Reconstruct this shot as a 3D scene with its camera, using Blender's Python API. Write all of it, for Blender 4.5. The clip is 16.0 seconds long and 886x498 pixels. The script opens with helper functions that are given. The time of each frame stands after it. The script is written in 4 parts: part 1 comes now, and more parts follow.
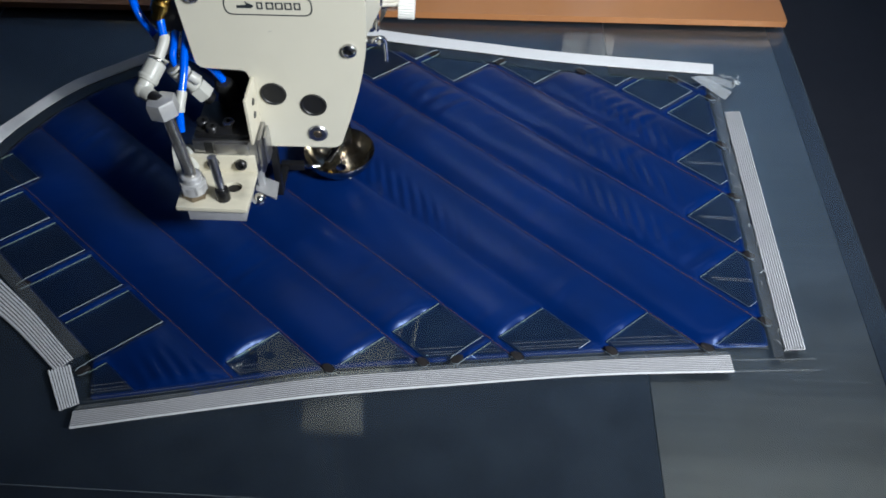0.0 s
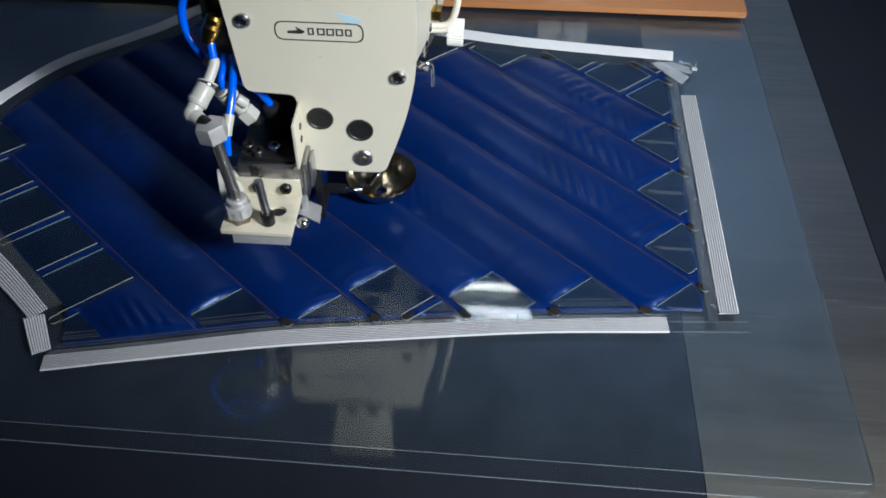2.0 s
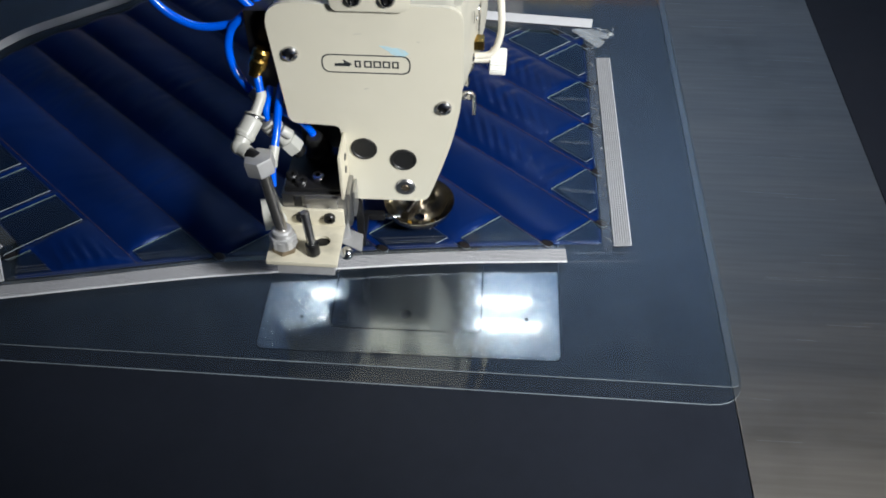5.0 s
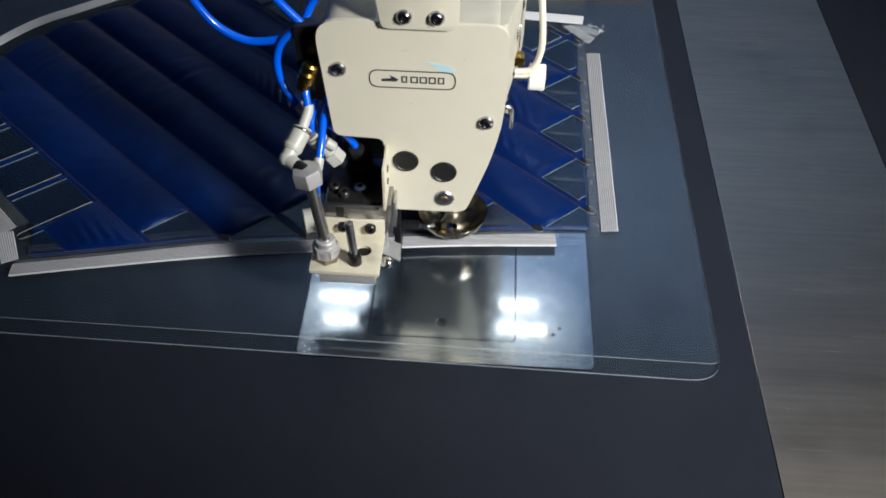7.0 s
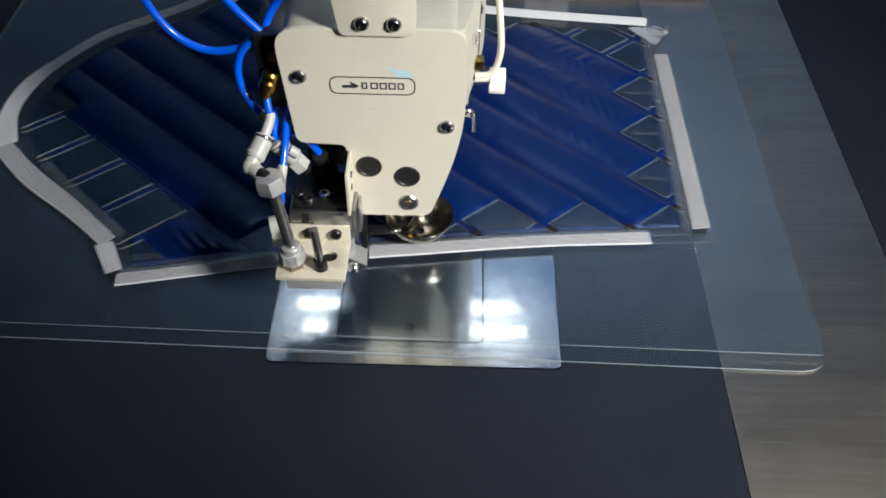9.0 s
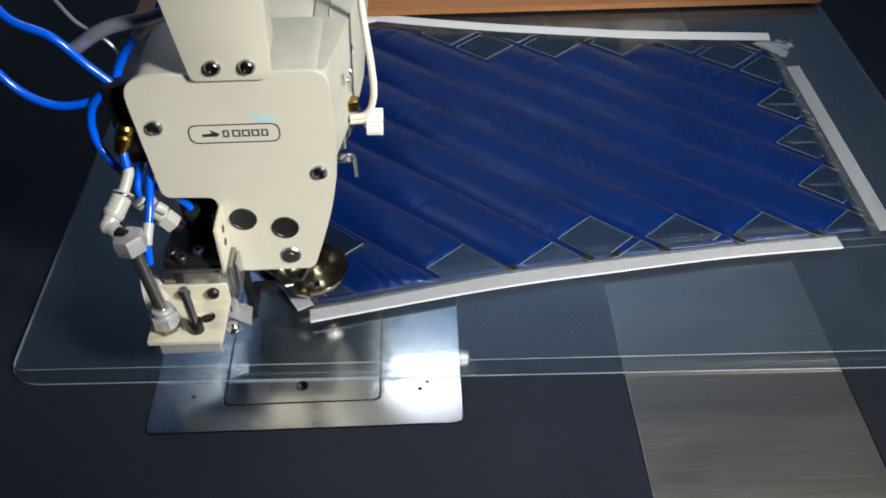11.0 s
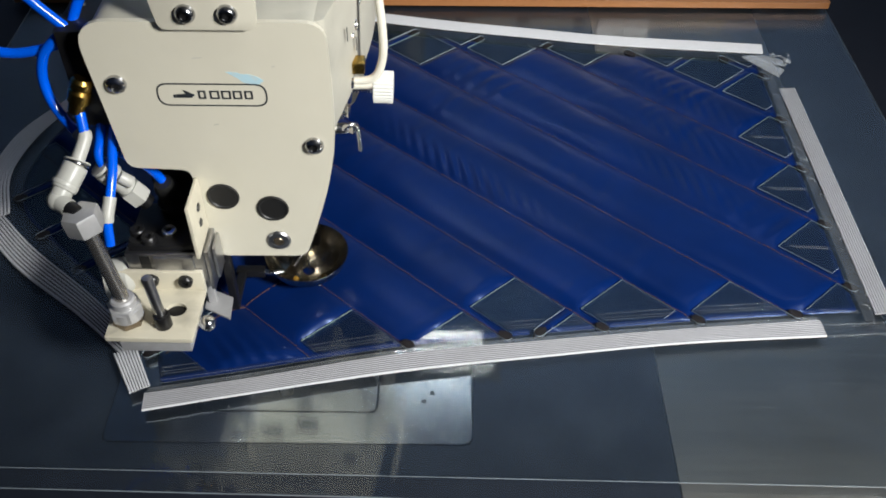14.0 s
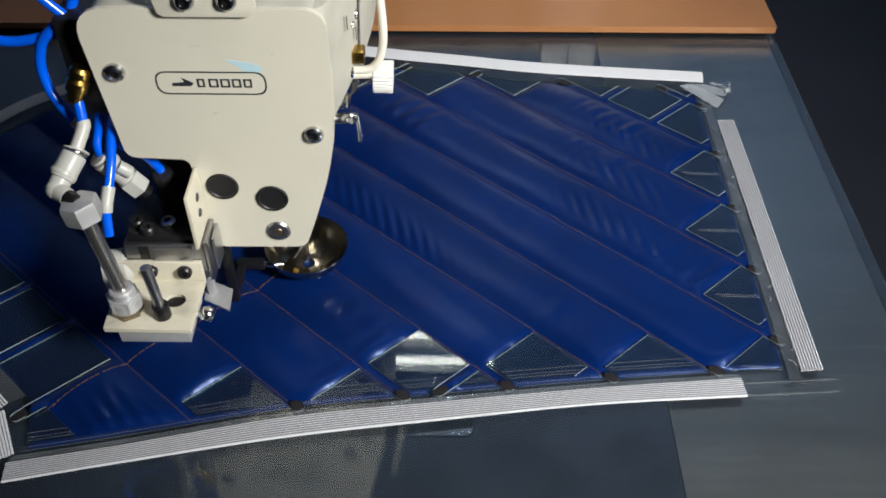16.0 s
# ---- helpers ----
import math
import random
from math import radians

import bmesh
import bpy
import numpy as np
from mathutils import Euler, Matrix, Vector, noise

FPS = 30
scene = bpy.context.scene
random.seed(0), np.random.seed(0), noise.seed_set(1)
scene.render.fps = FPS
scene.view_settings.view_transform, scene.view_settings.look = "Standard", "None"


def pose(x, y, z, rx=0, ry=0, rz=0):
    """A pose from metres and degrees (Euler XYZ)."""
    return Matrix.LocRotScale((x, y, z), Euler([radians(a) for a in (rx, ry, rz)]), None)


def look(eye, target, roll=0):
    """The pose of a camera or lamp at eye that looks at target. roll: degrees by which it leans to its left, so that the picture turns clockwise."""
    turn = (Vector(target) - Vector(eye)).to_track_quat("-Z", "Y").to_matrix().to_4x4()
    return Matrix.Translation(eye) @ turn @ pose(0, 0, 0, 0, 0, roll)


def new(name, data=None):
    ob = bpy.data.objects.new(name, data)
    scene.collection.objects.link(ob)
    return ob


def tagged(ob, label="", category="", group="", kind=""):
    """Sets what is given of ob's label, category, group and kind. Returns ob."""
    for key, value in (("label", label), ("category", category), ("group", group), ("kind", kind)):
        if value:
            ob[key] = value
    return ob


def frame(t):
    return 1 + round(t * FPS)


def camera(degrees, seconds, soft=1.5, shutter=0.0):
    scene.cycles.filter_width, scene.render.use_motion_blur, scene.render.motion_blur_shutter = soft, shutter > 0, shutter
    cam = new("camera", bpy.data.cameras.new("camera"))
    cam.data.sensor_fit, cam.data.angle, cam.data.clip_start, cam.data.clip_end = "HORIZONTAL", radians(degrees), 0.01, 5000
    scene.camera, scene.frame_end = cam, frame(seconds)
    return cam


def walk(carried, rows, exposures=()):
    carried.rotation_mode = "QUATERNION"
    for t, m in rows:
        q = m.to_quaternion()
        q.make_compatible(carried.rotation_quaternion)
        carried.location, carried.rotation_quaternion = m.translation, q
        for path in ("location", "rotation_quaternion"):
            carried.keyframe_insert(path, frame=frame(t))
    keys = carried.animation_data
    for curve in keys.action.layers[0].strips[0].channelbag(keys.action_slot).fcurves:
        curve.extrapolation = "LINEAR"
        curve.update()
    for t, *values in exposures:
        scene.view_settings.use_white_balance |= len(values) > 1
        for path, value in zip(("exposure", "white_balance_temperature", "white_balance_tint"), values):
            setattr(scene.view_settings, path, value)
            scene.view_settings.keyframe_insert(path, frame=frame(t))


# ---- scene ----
cam = camera(50.3, 16.0, soft=1.8, shutter=0.3)
PATH = [
    (0.0, pose(0.1014, -0.4206, 0.5049, 43.21, -0.10, 2.39)),
    (0.5, pose(0.0963, -0.4163, 0.5050, 43.22, -0.16, 2.94)),
    (1.0, pose(0.0910, -0.4140, 0.5037, 43.53, -0.13, 2.99)),
    (1.5, pose(0.0843, -0.4100, 0.5086, 43.52, -0.28, 3.09)),
    (2.0, pose(0.0794, -0.4099, 0.5098, 43.81, -0.30, 3.72)),
    (2.5, pose(0.0752, -0.4072, 0.5080, 43.85, -0.26, 3.65)),
    (3.0, pose(0.0743, -0.4045, 0.5096, 43.77, -0.07, 3.62)),
    (3.5, pose(0.0658, -0.4034, 0.5129, 43.75, -0.26, 3.34)),
    (4.0, pose(0.0609, -0.3983, 0.5168, 44.09, 0.18, 3.48)),
    (4.2, pose(0.0612, -0.3983, 0.5162, 44.21, 0.39, 3.31)),
    (6.5, pose(0.0118, -0.4147, 0.5362, 44.24, -1.09, 3.03)),
    (7.0, pose(0.0150, -0.4098, 0.5372, 44.21, -0.75, 3.21)),
    (7.5, pose(0.0095, -0.4098, 0.5390, 44.07, -1.23, 3.08)),
    (8.0, pose(0.0157, -0.4107, 0.5388, 43.97, -1.00, 3.06)),
    (8.2, pose(0.0169, -0.4116, 0.5409, 43.81, -0.97, 2.82)),
    (10.3, pose(0.0522, -0.4164, 0.5319, 46.23, 0.04, 0.08)),
    (10.5, pose(0.0559, -0.4061, 0.5262, 46.24, 0.04, -0.13)),
    (11.0, pose(0.0878, -0.3903, 0.5119, 47.78, 0.93, -1.96)),
    (11.5, pose(0.0988, -0.3721, 0.5008, 47.80, 0.97, -1.53)),
    (12.0, pose(0.1001, -0.3432, 0.4848, 46.87, 0.42, -0.72)),
    (12.5, pose(0.0987, -0.3307, 0.4756, 46.79, 0.24, 0.02)),
    (13.0, pose(0.0954, -0.3129, 0.4657, 45.92, 0.22, 0.39)),
    (13.5, pose(0.0927, -0.3080, 0.4609, 45.54, -0.16, 0.42)),
    (14.0, pose(0.0909, -0.3075, 0.4593, 45.53, -0.23, 0.56)),
    (14.5, pose(0.0902, -0.3097, 0.4573, 45.66, -0.12, 0.73)),
    (15.0, pose(0.0910, -0.3128, 0.4574, 45.71, -0.06, 0.72)),
    (15.5, pose(0.0908, -0.3122, 0.4550, 45.77, -0.07, 0.68)),
    (16.0, pose(0.0911, -0.3107, 0.4525, 45.71, -0.16, 0.54)),
]
walk(cam, PATH, [(0.0, 0.03, 5900, 8), (4.0, 0.10, 6050, 9), (6.5, 0.19, 6420, 10), (10.5, 0.16, 6420, 10), (13.5, 0.08, 6380, 10), (16.0, 0.06, 6380, 10)])

# ---- world and lamps ----
world = bpy.data.worlds.new("world")
scene.world = world
world.use_nodes = True
world.node_tree.nodes["Background"].inputs[0].default_value = (0.55, 0.6, 0.7, 1)
world.node_tree.nodes["Background"].inputs[1].default_value = 0.05


def area_lamp(name, eye, target, sx, sy, watts, colour):
    data = bpy.data.lights.new(name, "AREA")
    data.shape, data.size, data.size_y, data.energy, data.color = "RECTANGLE", sx, sy, watts, colour
    ob = new(name, data)
    ob.matrix_world = look(eye, target)
    return ob


COOL = (0.93, 0.97, 1.0)
WARM = (0.99, 0.975, 0.94)
TUBES = [(-0.072, 0.918, 1.0), (-0.052, 0.852, 1.0)]
for tx, ty, tz in TUBES:
    area_lamp("tube_light", (tx, ty, tz - 0.012), (tx, ty - 0.25, 0), 0.464, 0.009, 0.075, COOL)
spot = bpy.data.lights.new("work_light", "SPOT")
spot.energy, spot.color, spot.spot_size, spot.spot_blend, spot.shadow_soft_size = 154, WARM, radians(43), 1.0, 0.13
new("work_light", spot).matrix_world = look((0.93, -0.66, 0.90), (0.162, 0.165, 0.07))
# added unseen lamp that brightens what steel strip and acrylic mirror
area_lamp("reflection_fill", (1.0, 1.10, 2.9), (0.9, 2.4, 1.4), 1.8, 0.5, 9, COOL)
# fill with no real source, washes the north wall for the reflections
area_lamp("wall_fill", (0.1, 1.60, 2.2), (0.1, 2.4, 1.75), 1.8, 0.3, 10, COOL)


# ---- materials ----
def nodes_of(name):
    mat = bpy.data.materials.new(name)
    mat.use_nodes = True
    nt = mat.node_tree
    return mat, nt, nt.nodes["Principled BSDF"]


def surface(name, colour, rough, metal=0.0, vary=0.12, scale=60.0, bump=0.0, bump_scale=400.0, coat=0.0, stretch=(1, 1, 1), stain=0.0, spec=0.5):
    """Colour with grain at two scales, varied roughness and fine relief."""
    mat, nt, bsdf = nodes_of(name)
    n = nt.nodes
    coord = n.new("ShaderNodeTexCoord")
    mapping = n.new("ShaderNodeMapping")
    mapping.inputs["Scale"].default_value = stretch
    nt.links.new(coord.outputs["Object"], mapping.inputs["Vector"])
    fine, broad = n.new("ShaderNodeTexNoise"), n.new("ShaderNodeTexNoise")
    fine.inputs["Scale"].default_value, fine.inputs["Detail"].default_value = scale, 6
    broad.inputs["Scale"].default_value, broad.inputs["Detail"].default_value = scale / 9, 4
    for tex in (fine, broad):
        nt.links.new(mapping.outputs[0], tex.inputs["Vector"])
    mix = n.new("ShaderNodeMath")
    mix.operation = "MULTIPLY_ADD"
    mix.inputs[1].default_value = 0.5
    nt.links.new(fine.outputs["Fac"], mix.inputs[0])
    half = n.new("ShaderNodeMath")
    half.operation = "MULTIPLY"
    half.inputs[1].default_value = 0.5
    nt.links.new(broad.outputs["Fac"], half.inputs[0])
    nt.links.new(half.outputs[0], mix.inputs[2])
    ramp = n.new("ShaderNodeValToRGB")
    ramp.color_ramp.elements[0].position, ramp.color_ramp.elements[1].position = 0.3, 0.7
    ramp.color_ramp.elements[0].color = (*[c * (1 - vary) for c in colour], 1)
    ramp.color_ramp.elements[1].color = (*[min(1, c * (1 + vary)) for c in colour], 1)
    nt.links.new(mix.outputs[0], ramp.inputs[0])
    last = ramp.outputs[0]
    if stain:
        spots = n.new("ShaderNodeTexNoise")
        spots.inputs["Scale"].default_value, spots.inputs["Detail"].default_value = scale / 3, 8
        nt.links.new(coord.outputs["Object"], spots.inputs["Vector"])
        cut = n.new("ShaderNodeValToRGB")
        cut.color_ramp.elements[0].position, cut.color_ramp.elements[1].position = 0.56, 0.75
        cut.color_ramp.elements[1].color = (stain, stain, stain, 1)
        nt.links.new(spots.outputs["Fac"], cut.inputs[0])
        blend = n.new("ShaderNodeMix")
        blend.data_type = "RGBA"
        blend.inputs["B"].default_value = (*[c * 0.45 for c in colour], 1)
        nt.links.new(cut.outputs[0], blend.inputs["Factor"])
        nt.links.new(last, blend.inputs["A"])
        last = blend.outputs["Result"]
    nt.links.new(last, bsdf.inputs["Base Color"])
    rr = n.new("ShaderNodeMapRange")
    rr.inputs["To Min"].default_value, rr.inputs["To Max"].default_value = max(0.02, rough * 0.75), min(1, rough * 1.25)
    nt.links.new(broad.outputs["Fac"], rr.inputs["Value"])
    nt.links.new(rr.outputs[0], bsdf.inputs["Roughness"])
    bsdf.inputs["Metallic"].default_value = metal
    bsdf.inputs["Specular IOR Level"].default_value = spec
    bsdf.inputs["Coat Weight"].default_value = coat
    if bump:
        rel = n.new("ShaderNodeTexNoise")
        rel.inputs["Scale"].default_value, rel.inputs["Detail"].default_value = bump_scale, 4
        nt.links.new(mapping.outputs[0], rel.inputs["Vector"])
        bp = n.new("ShaderNodeBump")
        bp.inputs["Strength"].default_value, bp.inputs["Distance"].default_value = bump, 0.0005
        nt.links.new(rel.outputs["Fac"], bp.inputs["Height"])
        nt.links.new(bp.outputs[0], bsdf.inputs["Normal"])
    return mat


def clear_plastic(name, haze, haze_colour, rough=0.02):
    """Thin clear sheet: what lies below shows through, gloss by Fresnel, a trace of scuffs and haze."""
    mat, nt, bsdf = nodes_of(name)
    n = nt.nodes
    n.remove(bsdf)
    clear, gloss, veil = n.new("ShaderNodeBsdfTransparent"), n.new("ShaderNodeBsdfGlossy"), n.new("ShaderNodeBsdfDiffuse")
    clear.inputs[0].default_value = (0.97, 0.985, 0.99, 1)
    gloss.inputs["Roughness"].default_value = rough
    veil.inputs["Color"].default_value = (*haze_colour, 1)
    coord, tex, ramp = n.new("ShaderNodeTexCoord"), n.new("ShaderNodeTexNoise"), n.new("ShaderNodeValToRGB")
    tex.inputs["Scale"].default_value, tex.inputs["Detail"].default_value = 30, 8
    nt.links.new(coord.outputs["Object"], tex.inputs["Vector"])
    ramp.color_ramp.elements[0].position, ramp.color_ramp.elements[1].position = 0.35, 0.8
    ramp.color_ramp.elements[0].color = (haze * 0.8, haze * 0.8, haze * 0.8, 1)
    ramp.color_ramp.elements[1].color = (haze * 1.6, haze * 1.6, haze * 1.6, 1)
    nt.links.new(tex.outputs["Fac"], ramp.inputs[0])
    a, b, face = n.new("ShaderNodeMixShader"), n.new("ShaderNodeMixShader"), n.new("ShaderNodeLayerWeight")
    face.inputs["Blend"].default_value = 0.5
    power, fr = n.new("ShaderNodeMath"), n.new("ShaderNodeMath")
    power.operation, power.inputs[1].default_value = "POWER", 5.0
    fr.operation, fr.inputs[1].default_value, fr.inputs[2].default_value = "MULTIPLY_ADD", 0.96, 0.04
    nt.links.new(face.outputs["Facing"], power.inputs[0])
    nt.links.new(power.outputs[0], fr.inputs[0])
    nt.links.new(ramp.outputs[0], a.inputs[0])
    nt.links.new(clear.outputs[0], a.inputs[1])
    nt.links.new(veil.outputs[0], a.inputs[2])
    nt.links.new(fr.outputs[0], b.inputs[0])
    nt.links.new(a.outputs[0], b.inputs[1])
    nt.links.new(gloss.outputs[0], b.inputs[2])
    nt.links.new(b.outputs[0], n["Material Output"].inputs["Surface"])
    return mat


M_TABLE = surface("dark laminate", (0.0115, 0.0142, 0.0215), 0.5, spec=0.2, vary=0.15, scale=90, bump=0.02, bump_scale=500, stain=0.2)
M_TABLE_R = surface("black laminate", (0.008, 0.009, 0.013), 0.5, spec=0.2, vary=0.2, scale=80, bump=0.02, bump_scale=500)
M_STEEL = surface("brushed steel", (0.38, 0.335, 0.28), 0.30, 1.0, vary=0.15, scale=34, bump=0.06, bump_scale=260, stretch=(0.45, 8, 1), stain=0.3)
M_SCRATCH = surface("bright scratch", (0.62, 0.60, 0.56), 0.42, 0.9, vary=0.3, scale=200)
M_PLATE = surface("ground steel plate", (0.60, 0.61, 0.64), 0.16, 1.0, vary=0.10, scale=110, bump=0.06, bump_scale=500, stretch=(6, 1, 1), stain=0.15)
M_CHROME = surface("chrome", (0.75, 0.74, 0.72), 0.17, 1.0, vary=0.08, scale=200)
M_BOLT = surface("bright screw steel", (0.45, 0.45, 0.46), 0.24, 1.0, vary=0.2, scale=300)
M_ROD = surface("bright drawn rod", (0.50, 0.48, 0.45), 0.24, 0.95, vary=0.1, scale=300)
M_BLOCK = surface("milled steel", (0.42, 0.42, 0.43), 0.33, 1.0, vary=0.15, scale=250, bump=0.1)
M_DARK_STEEL = surface("oiled dark steel", (0.16, 0.15, 0.14), 0.22, 1.0, vary=0.4, scale=250, bump=0.2)
M_ALU = surface("satin aluminium", (0.55, 0.55, 0.56), 0.34, 1.0, vary=0.1, scale=300, bump=0.1)
M_DISH = surface("oily chrome dish", (0.60, 0.55, 0.44), 0.17, 1.0, vary=0.5, scale=160, bump=0.5, bump_scale=110, stain=0.5)
M_BRASS = surface("brass", (0.52, 0.33, 0.08), 0.25, 1.0, vary=0.15, scale=300)
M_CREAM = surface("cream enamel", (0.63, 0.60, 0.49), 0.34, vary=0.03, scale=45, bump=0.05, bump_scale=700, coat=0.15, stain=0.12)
# darker, rougher and more stained than the cover plate's cream
M_CREAM_D = surface("darker cream enamel", (0.45, 0.435, 0.365), 0.55, vary=0.10, scale=60, bump=0.15, bump_scale=500, stain=0.35)
M_BRACKET = surface("cream bracket paint", (0.60, 0.56, 0.44), 0.42, vary=0.08, scale=120, bump=0.15, stain=0.5, stretch=(0.4, 1.6, 1))
M_SCUFF = surface("grey scuff", (0.53, 0.51, 0.43), 0.5, vary=0.1, scale=300)
M_BLACK = surface("black oxide", (0.012, 0.012, 0.013), 0.35, 0.3, vary=0.2, scale=250)
M_RUBBER = surface("black rubber", (0.012, 0.012, 0.012), 0.45, vary=0.2, scale=200)
M_DARK = surface("dark valve body", (0.02, 0.021, 0.022), 0.4, vary=0.2, scale=200, stain=0.2)
M_WHITE = surface("white plastic", (0.44, 0.44, 0.40), 0.35, vary=0.05, scale=200, stain=0.2)
M_KNOB = surface("white knurled plastic", (0.66, 0.66, 0.62), 0.4, vary=0.05, scale=200)
M_HOSE = surface("blue hose", (0.0, 0.10, 0.75), 0.22, vary=0.06, scale=200, coat=0.3)
M_CABLE = surface("cream cable", (0.66, 0.63, 0.54), 0.45, vary=0.05, scale=200)
M_GREY_TUBE = surface("grey conduit", (0.45, 0.46, 0.47), 0.3, 0.6, vary=0.1, scale=200)
M_INK = surface("dark print", (0.02, 0.025, 0.03), 0.5, vary=0.1, scale=300)
M_BRONZE = surface("dull bronze", (0.26, 0.21, 0.15), 0.35, 0.9, vary=0.2, scale=300)
M_SATIN = surface("satin sheet steel", (0.50, 0.50, 0.50), 0.4, 0.45, vary=0.12, scale=200, bump=0.1)
M_BLUE_MARK = surface("pale blue paint rub", (0.34, 0.49, 0.54), 0.5, vary=0.3, scale=300)
for node in M_BLUE_MARK.node_tree.nodes:
    if node.type == "VALTORGB":
        node.color_ramp.elements[0].color = (0.58, 0.57, 0.49, 1)
        node.color_ramp.elements[0].position, node.color_ramp.elements[1].position = 0.25, 0.5
        break
# blue haze in the colour stands in for part of the reflected veil
M_ACRYLIC = clear_plastic("clear acrylic", 0.0070, (0.46, 0.60, 0.78), 0.045)
M_TAPE_W = clear_plastic("whitish tape", 0.17, (0.75, 0.78, 0.8), 0.15)
M_SHRED = surface("milky tape shred", (0.42, 0.45, 0.47), 0.4, vary=0.2, scale=300)
M_TOOTH = clear_plastic("tinted scuffed acrylic", 0.006, (0.5, 0.58, 0.66), 0.03)
# tint that makes the fabric under the teeth come out darker
M_TOOTH.node_tree.nodes["Transparent BSDF"].inputs[0].default_value = (0.77, 0.83, 0.76, 1)
M_TAPE_LINE = clear_plastic("tape cut edge", 0.085, (0.75, 0.78, 0.8), 0.15)
M_TAPE = clear_plastic("clear tape", 0.026, (0.75, 0.78, 0.8), 0.12)
M_EDGE = surface("cut acrylic edge", (0.27, 0.32, 0.36), 0.4, vary=0.5, scale=40)
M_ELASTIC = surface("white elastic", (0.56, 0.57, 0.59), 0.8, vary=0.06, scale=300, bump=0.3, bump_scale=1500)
# dark grey puts the shade between the white ribs into the colour
M_ELASTIC_SHADE = surface("shaded elastic groove", (0.17, 0.17, 0.18), 0.9, vary=0.1, scale=300)
M_THREAD = surface("orange thread", (0.080, 0.040, 0.033), 0.6, vary=0.2, scale=500)
M_TANGLE = surface("dark thread tangle", (0.006, 0.004, 0.004), 0.6, vary=0.7, scale=700, bump=0.6, bump_scale=900)
M_BROWN = surface("brown phenolic board", (0.36, 0.155, 0.055), 0.42, vary=0.07, scale=25, bump=0.05, coat=0.1, stain=0.1)
M_HINGE = surface("white hinge plate", (0.84, 0.85, 0.86), 0.4, 0.0, vary=0.06, scale=80)
M_WALL = surface("blue-grey painted wall", (0.27, 0.40, 0.64), 0.8, vary=0.1, scale=3)
M_FLOOR = surface("dark workshop floor", (0.06, 0.065, 0.07), 0.5, vary=0.2, scale=4)
M_CEIL = surface("pale ceiling", (0.5, 0.52, 0.54), 0.9, vary=0.1, scale=3)
M_FRAME = surface("machine frame paint", (0.05, 0.055, 0.06), 0.5, vary=0.1, scale=20)
M_ORANGE = surface("orange plastic", (0.75, 0.16, 0.02), 0.4, vary=0.1, scale=100)
M_PURPLE = surface("purple thread", (0.03, 0.015, 0.06), 0.7, vary=0.3, scale=500)
M_RESIN = surface("amber grease", (0.25, 0.14, 0.02), 0.2, vary=0.4, scale=200)


def glow(name, colour, strength):
    mat, nt, bsdf = nodes_of(name)
    bsdf.inputs["Emission Color"].default_value = (*colour, 1)
    bsdf.inputs["Emission Strength"].default_value = strength
    return mat


M_TUBE = glow("lit tube", COOL, 16.0)


def fabric_material():
    mat, nt, bsdf = nodes_of("navy nylon")
    n = nt.nodes
    coord = n.new("ShaderNodeTexCoord")
    big, fine = n.new("ShaderNodeTexNoise"), n.new("ShaderNodeTexNoise")
    big.inputs["Scale"].default_value, big.inputs["Detail"].default_value = 14, 5
    fine.inputs["Scale"].default_value, fine.inputs["Detail"].default_value = 900, 3
    ramp = n.new("ShaderNodeValToRGB")
    ramp.color_ramp.elements[0].position, ramp.color_ramp.elements[1].position = 0.3, 0.7
    ramp.color_ramp.elements[0].color = (0.0005, 0.0090, 0.061, 1)
    ramp.color_ramp.elements[1].color = (0.0007, 0.0132, 0.092, 1)
    bp = n.new("ShaderNodeBump")
    bp.inputs["Strength"].default_value, bp.inputs["Distance"].default_value = 0.12, 0.0003
    for tex in (big, fine):
        nt.links.new(coord.outputs["Object"], tex.inputs["Vector"])
    nt.links.new(big.outputs["Fac"], ramp.inputs[0])
    nt.links.new(fine.outputs["Fac"], bp.inputs["Height"])
    nt.links.new(bp.outputs[0], bsdf.inputs["Normal"])
    nt.links.new(ramp.outputs[0], bsdf.inputs["Base Color"])
    bsdf.inputs["Roughness"].default_value = 0.30
    bsdf.inputs["Sheen Weight"].default_value = 0.05
    bsdf.inputs["Specular IOR Level"].default_value = 0.3
    bsdf.inputs["Sheen Tint"].default_value = (0.3, 0.45, 0.9, 1)
    bsdf.inputs["Specular Tint"].default_value = (0.45, 0.6, 1.0, 1)
    return mat


M_FABRIC = fabric_material()


# ---- mesh helpers ----
def finish(name, bm, material, parent=None, label="", smooth=True, angle=35):
    mesh = bpy.data.meshes.new(name)
    bmesh.ops.recalc_face_normals(bm, faces=bm.faces)
    if smooth:
        for f in bm.faces:
            f.smooth = True
        for e in bm.edges:
            if len(e.link_faces) == 2 and e.calc_face_angle() > radians(angle):
                e.smooth = False
    bm.to_mesh(mesh)
    bm.free()
    for m in material if isinstance(material, (list, tuple)) else [material]:
        mesh.materials.append(m)
    ob = new(name, mesh)
    if parent:
        ob.parent = parent
    if label:
        ob["label"] = label
    return ob


def part(name, bm, material, parent, label="", **kw):
    return finish(name, bm, material, parent, label, **kw)


def thing(name, label, category, group="", at=(0, 0, 0)):
    ob = new(name)
    ob.empty_display_size = 0.02
    ob.location = at
    return tagged(ob, label, category, group)


def bevel(bm, width, segments=2, edges=None):
    bmesh.ops.bevel(bm, geom=edges or bm.edges[:], offset=width, segments=segments, profile=0.6, affect="EDGES", clamp_overlap=True)


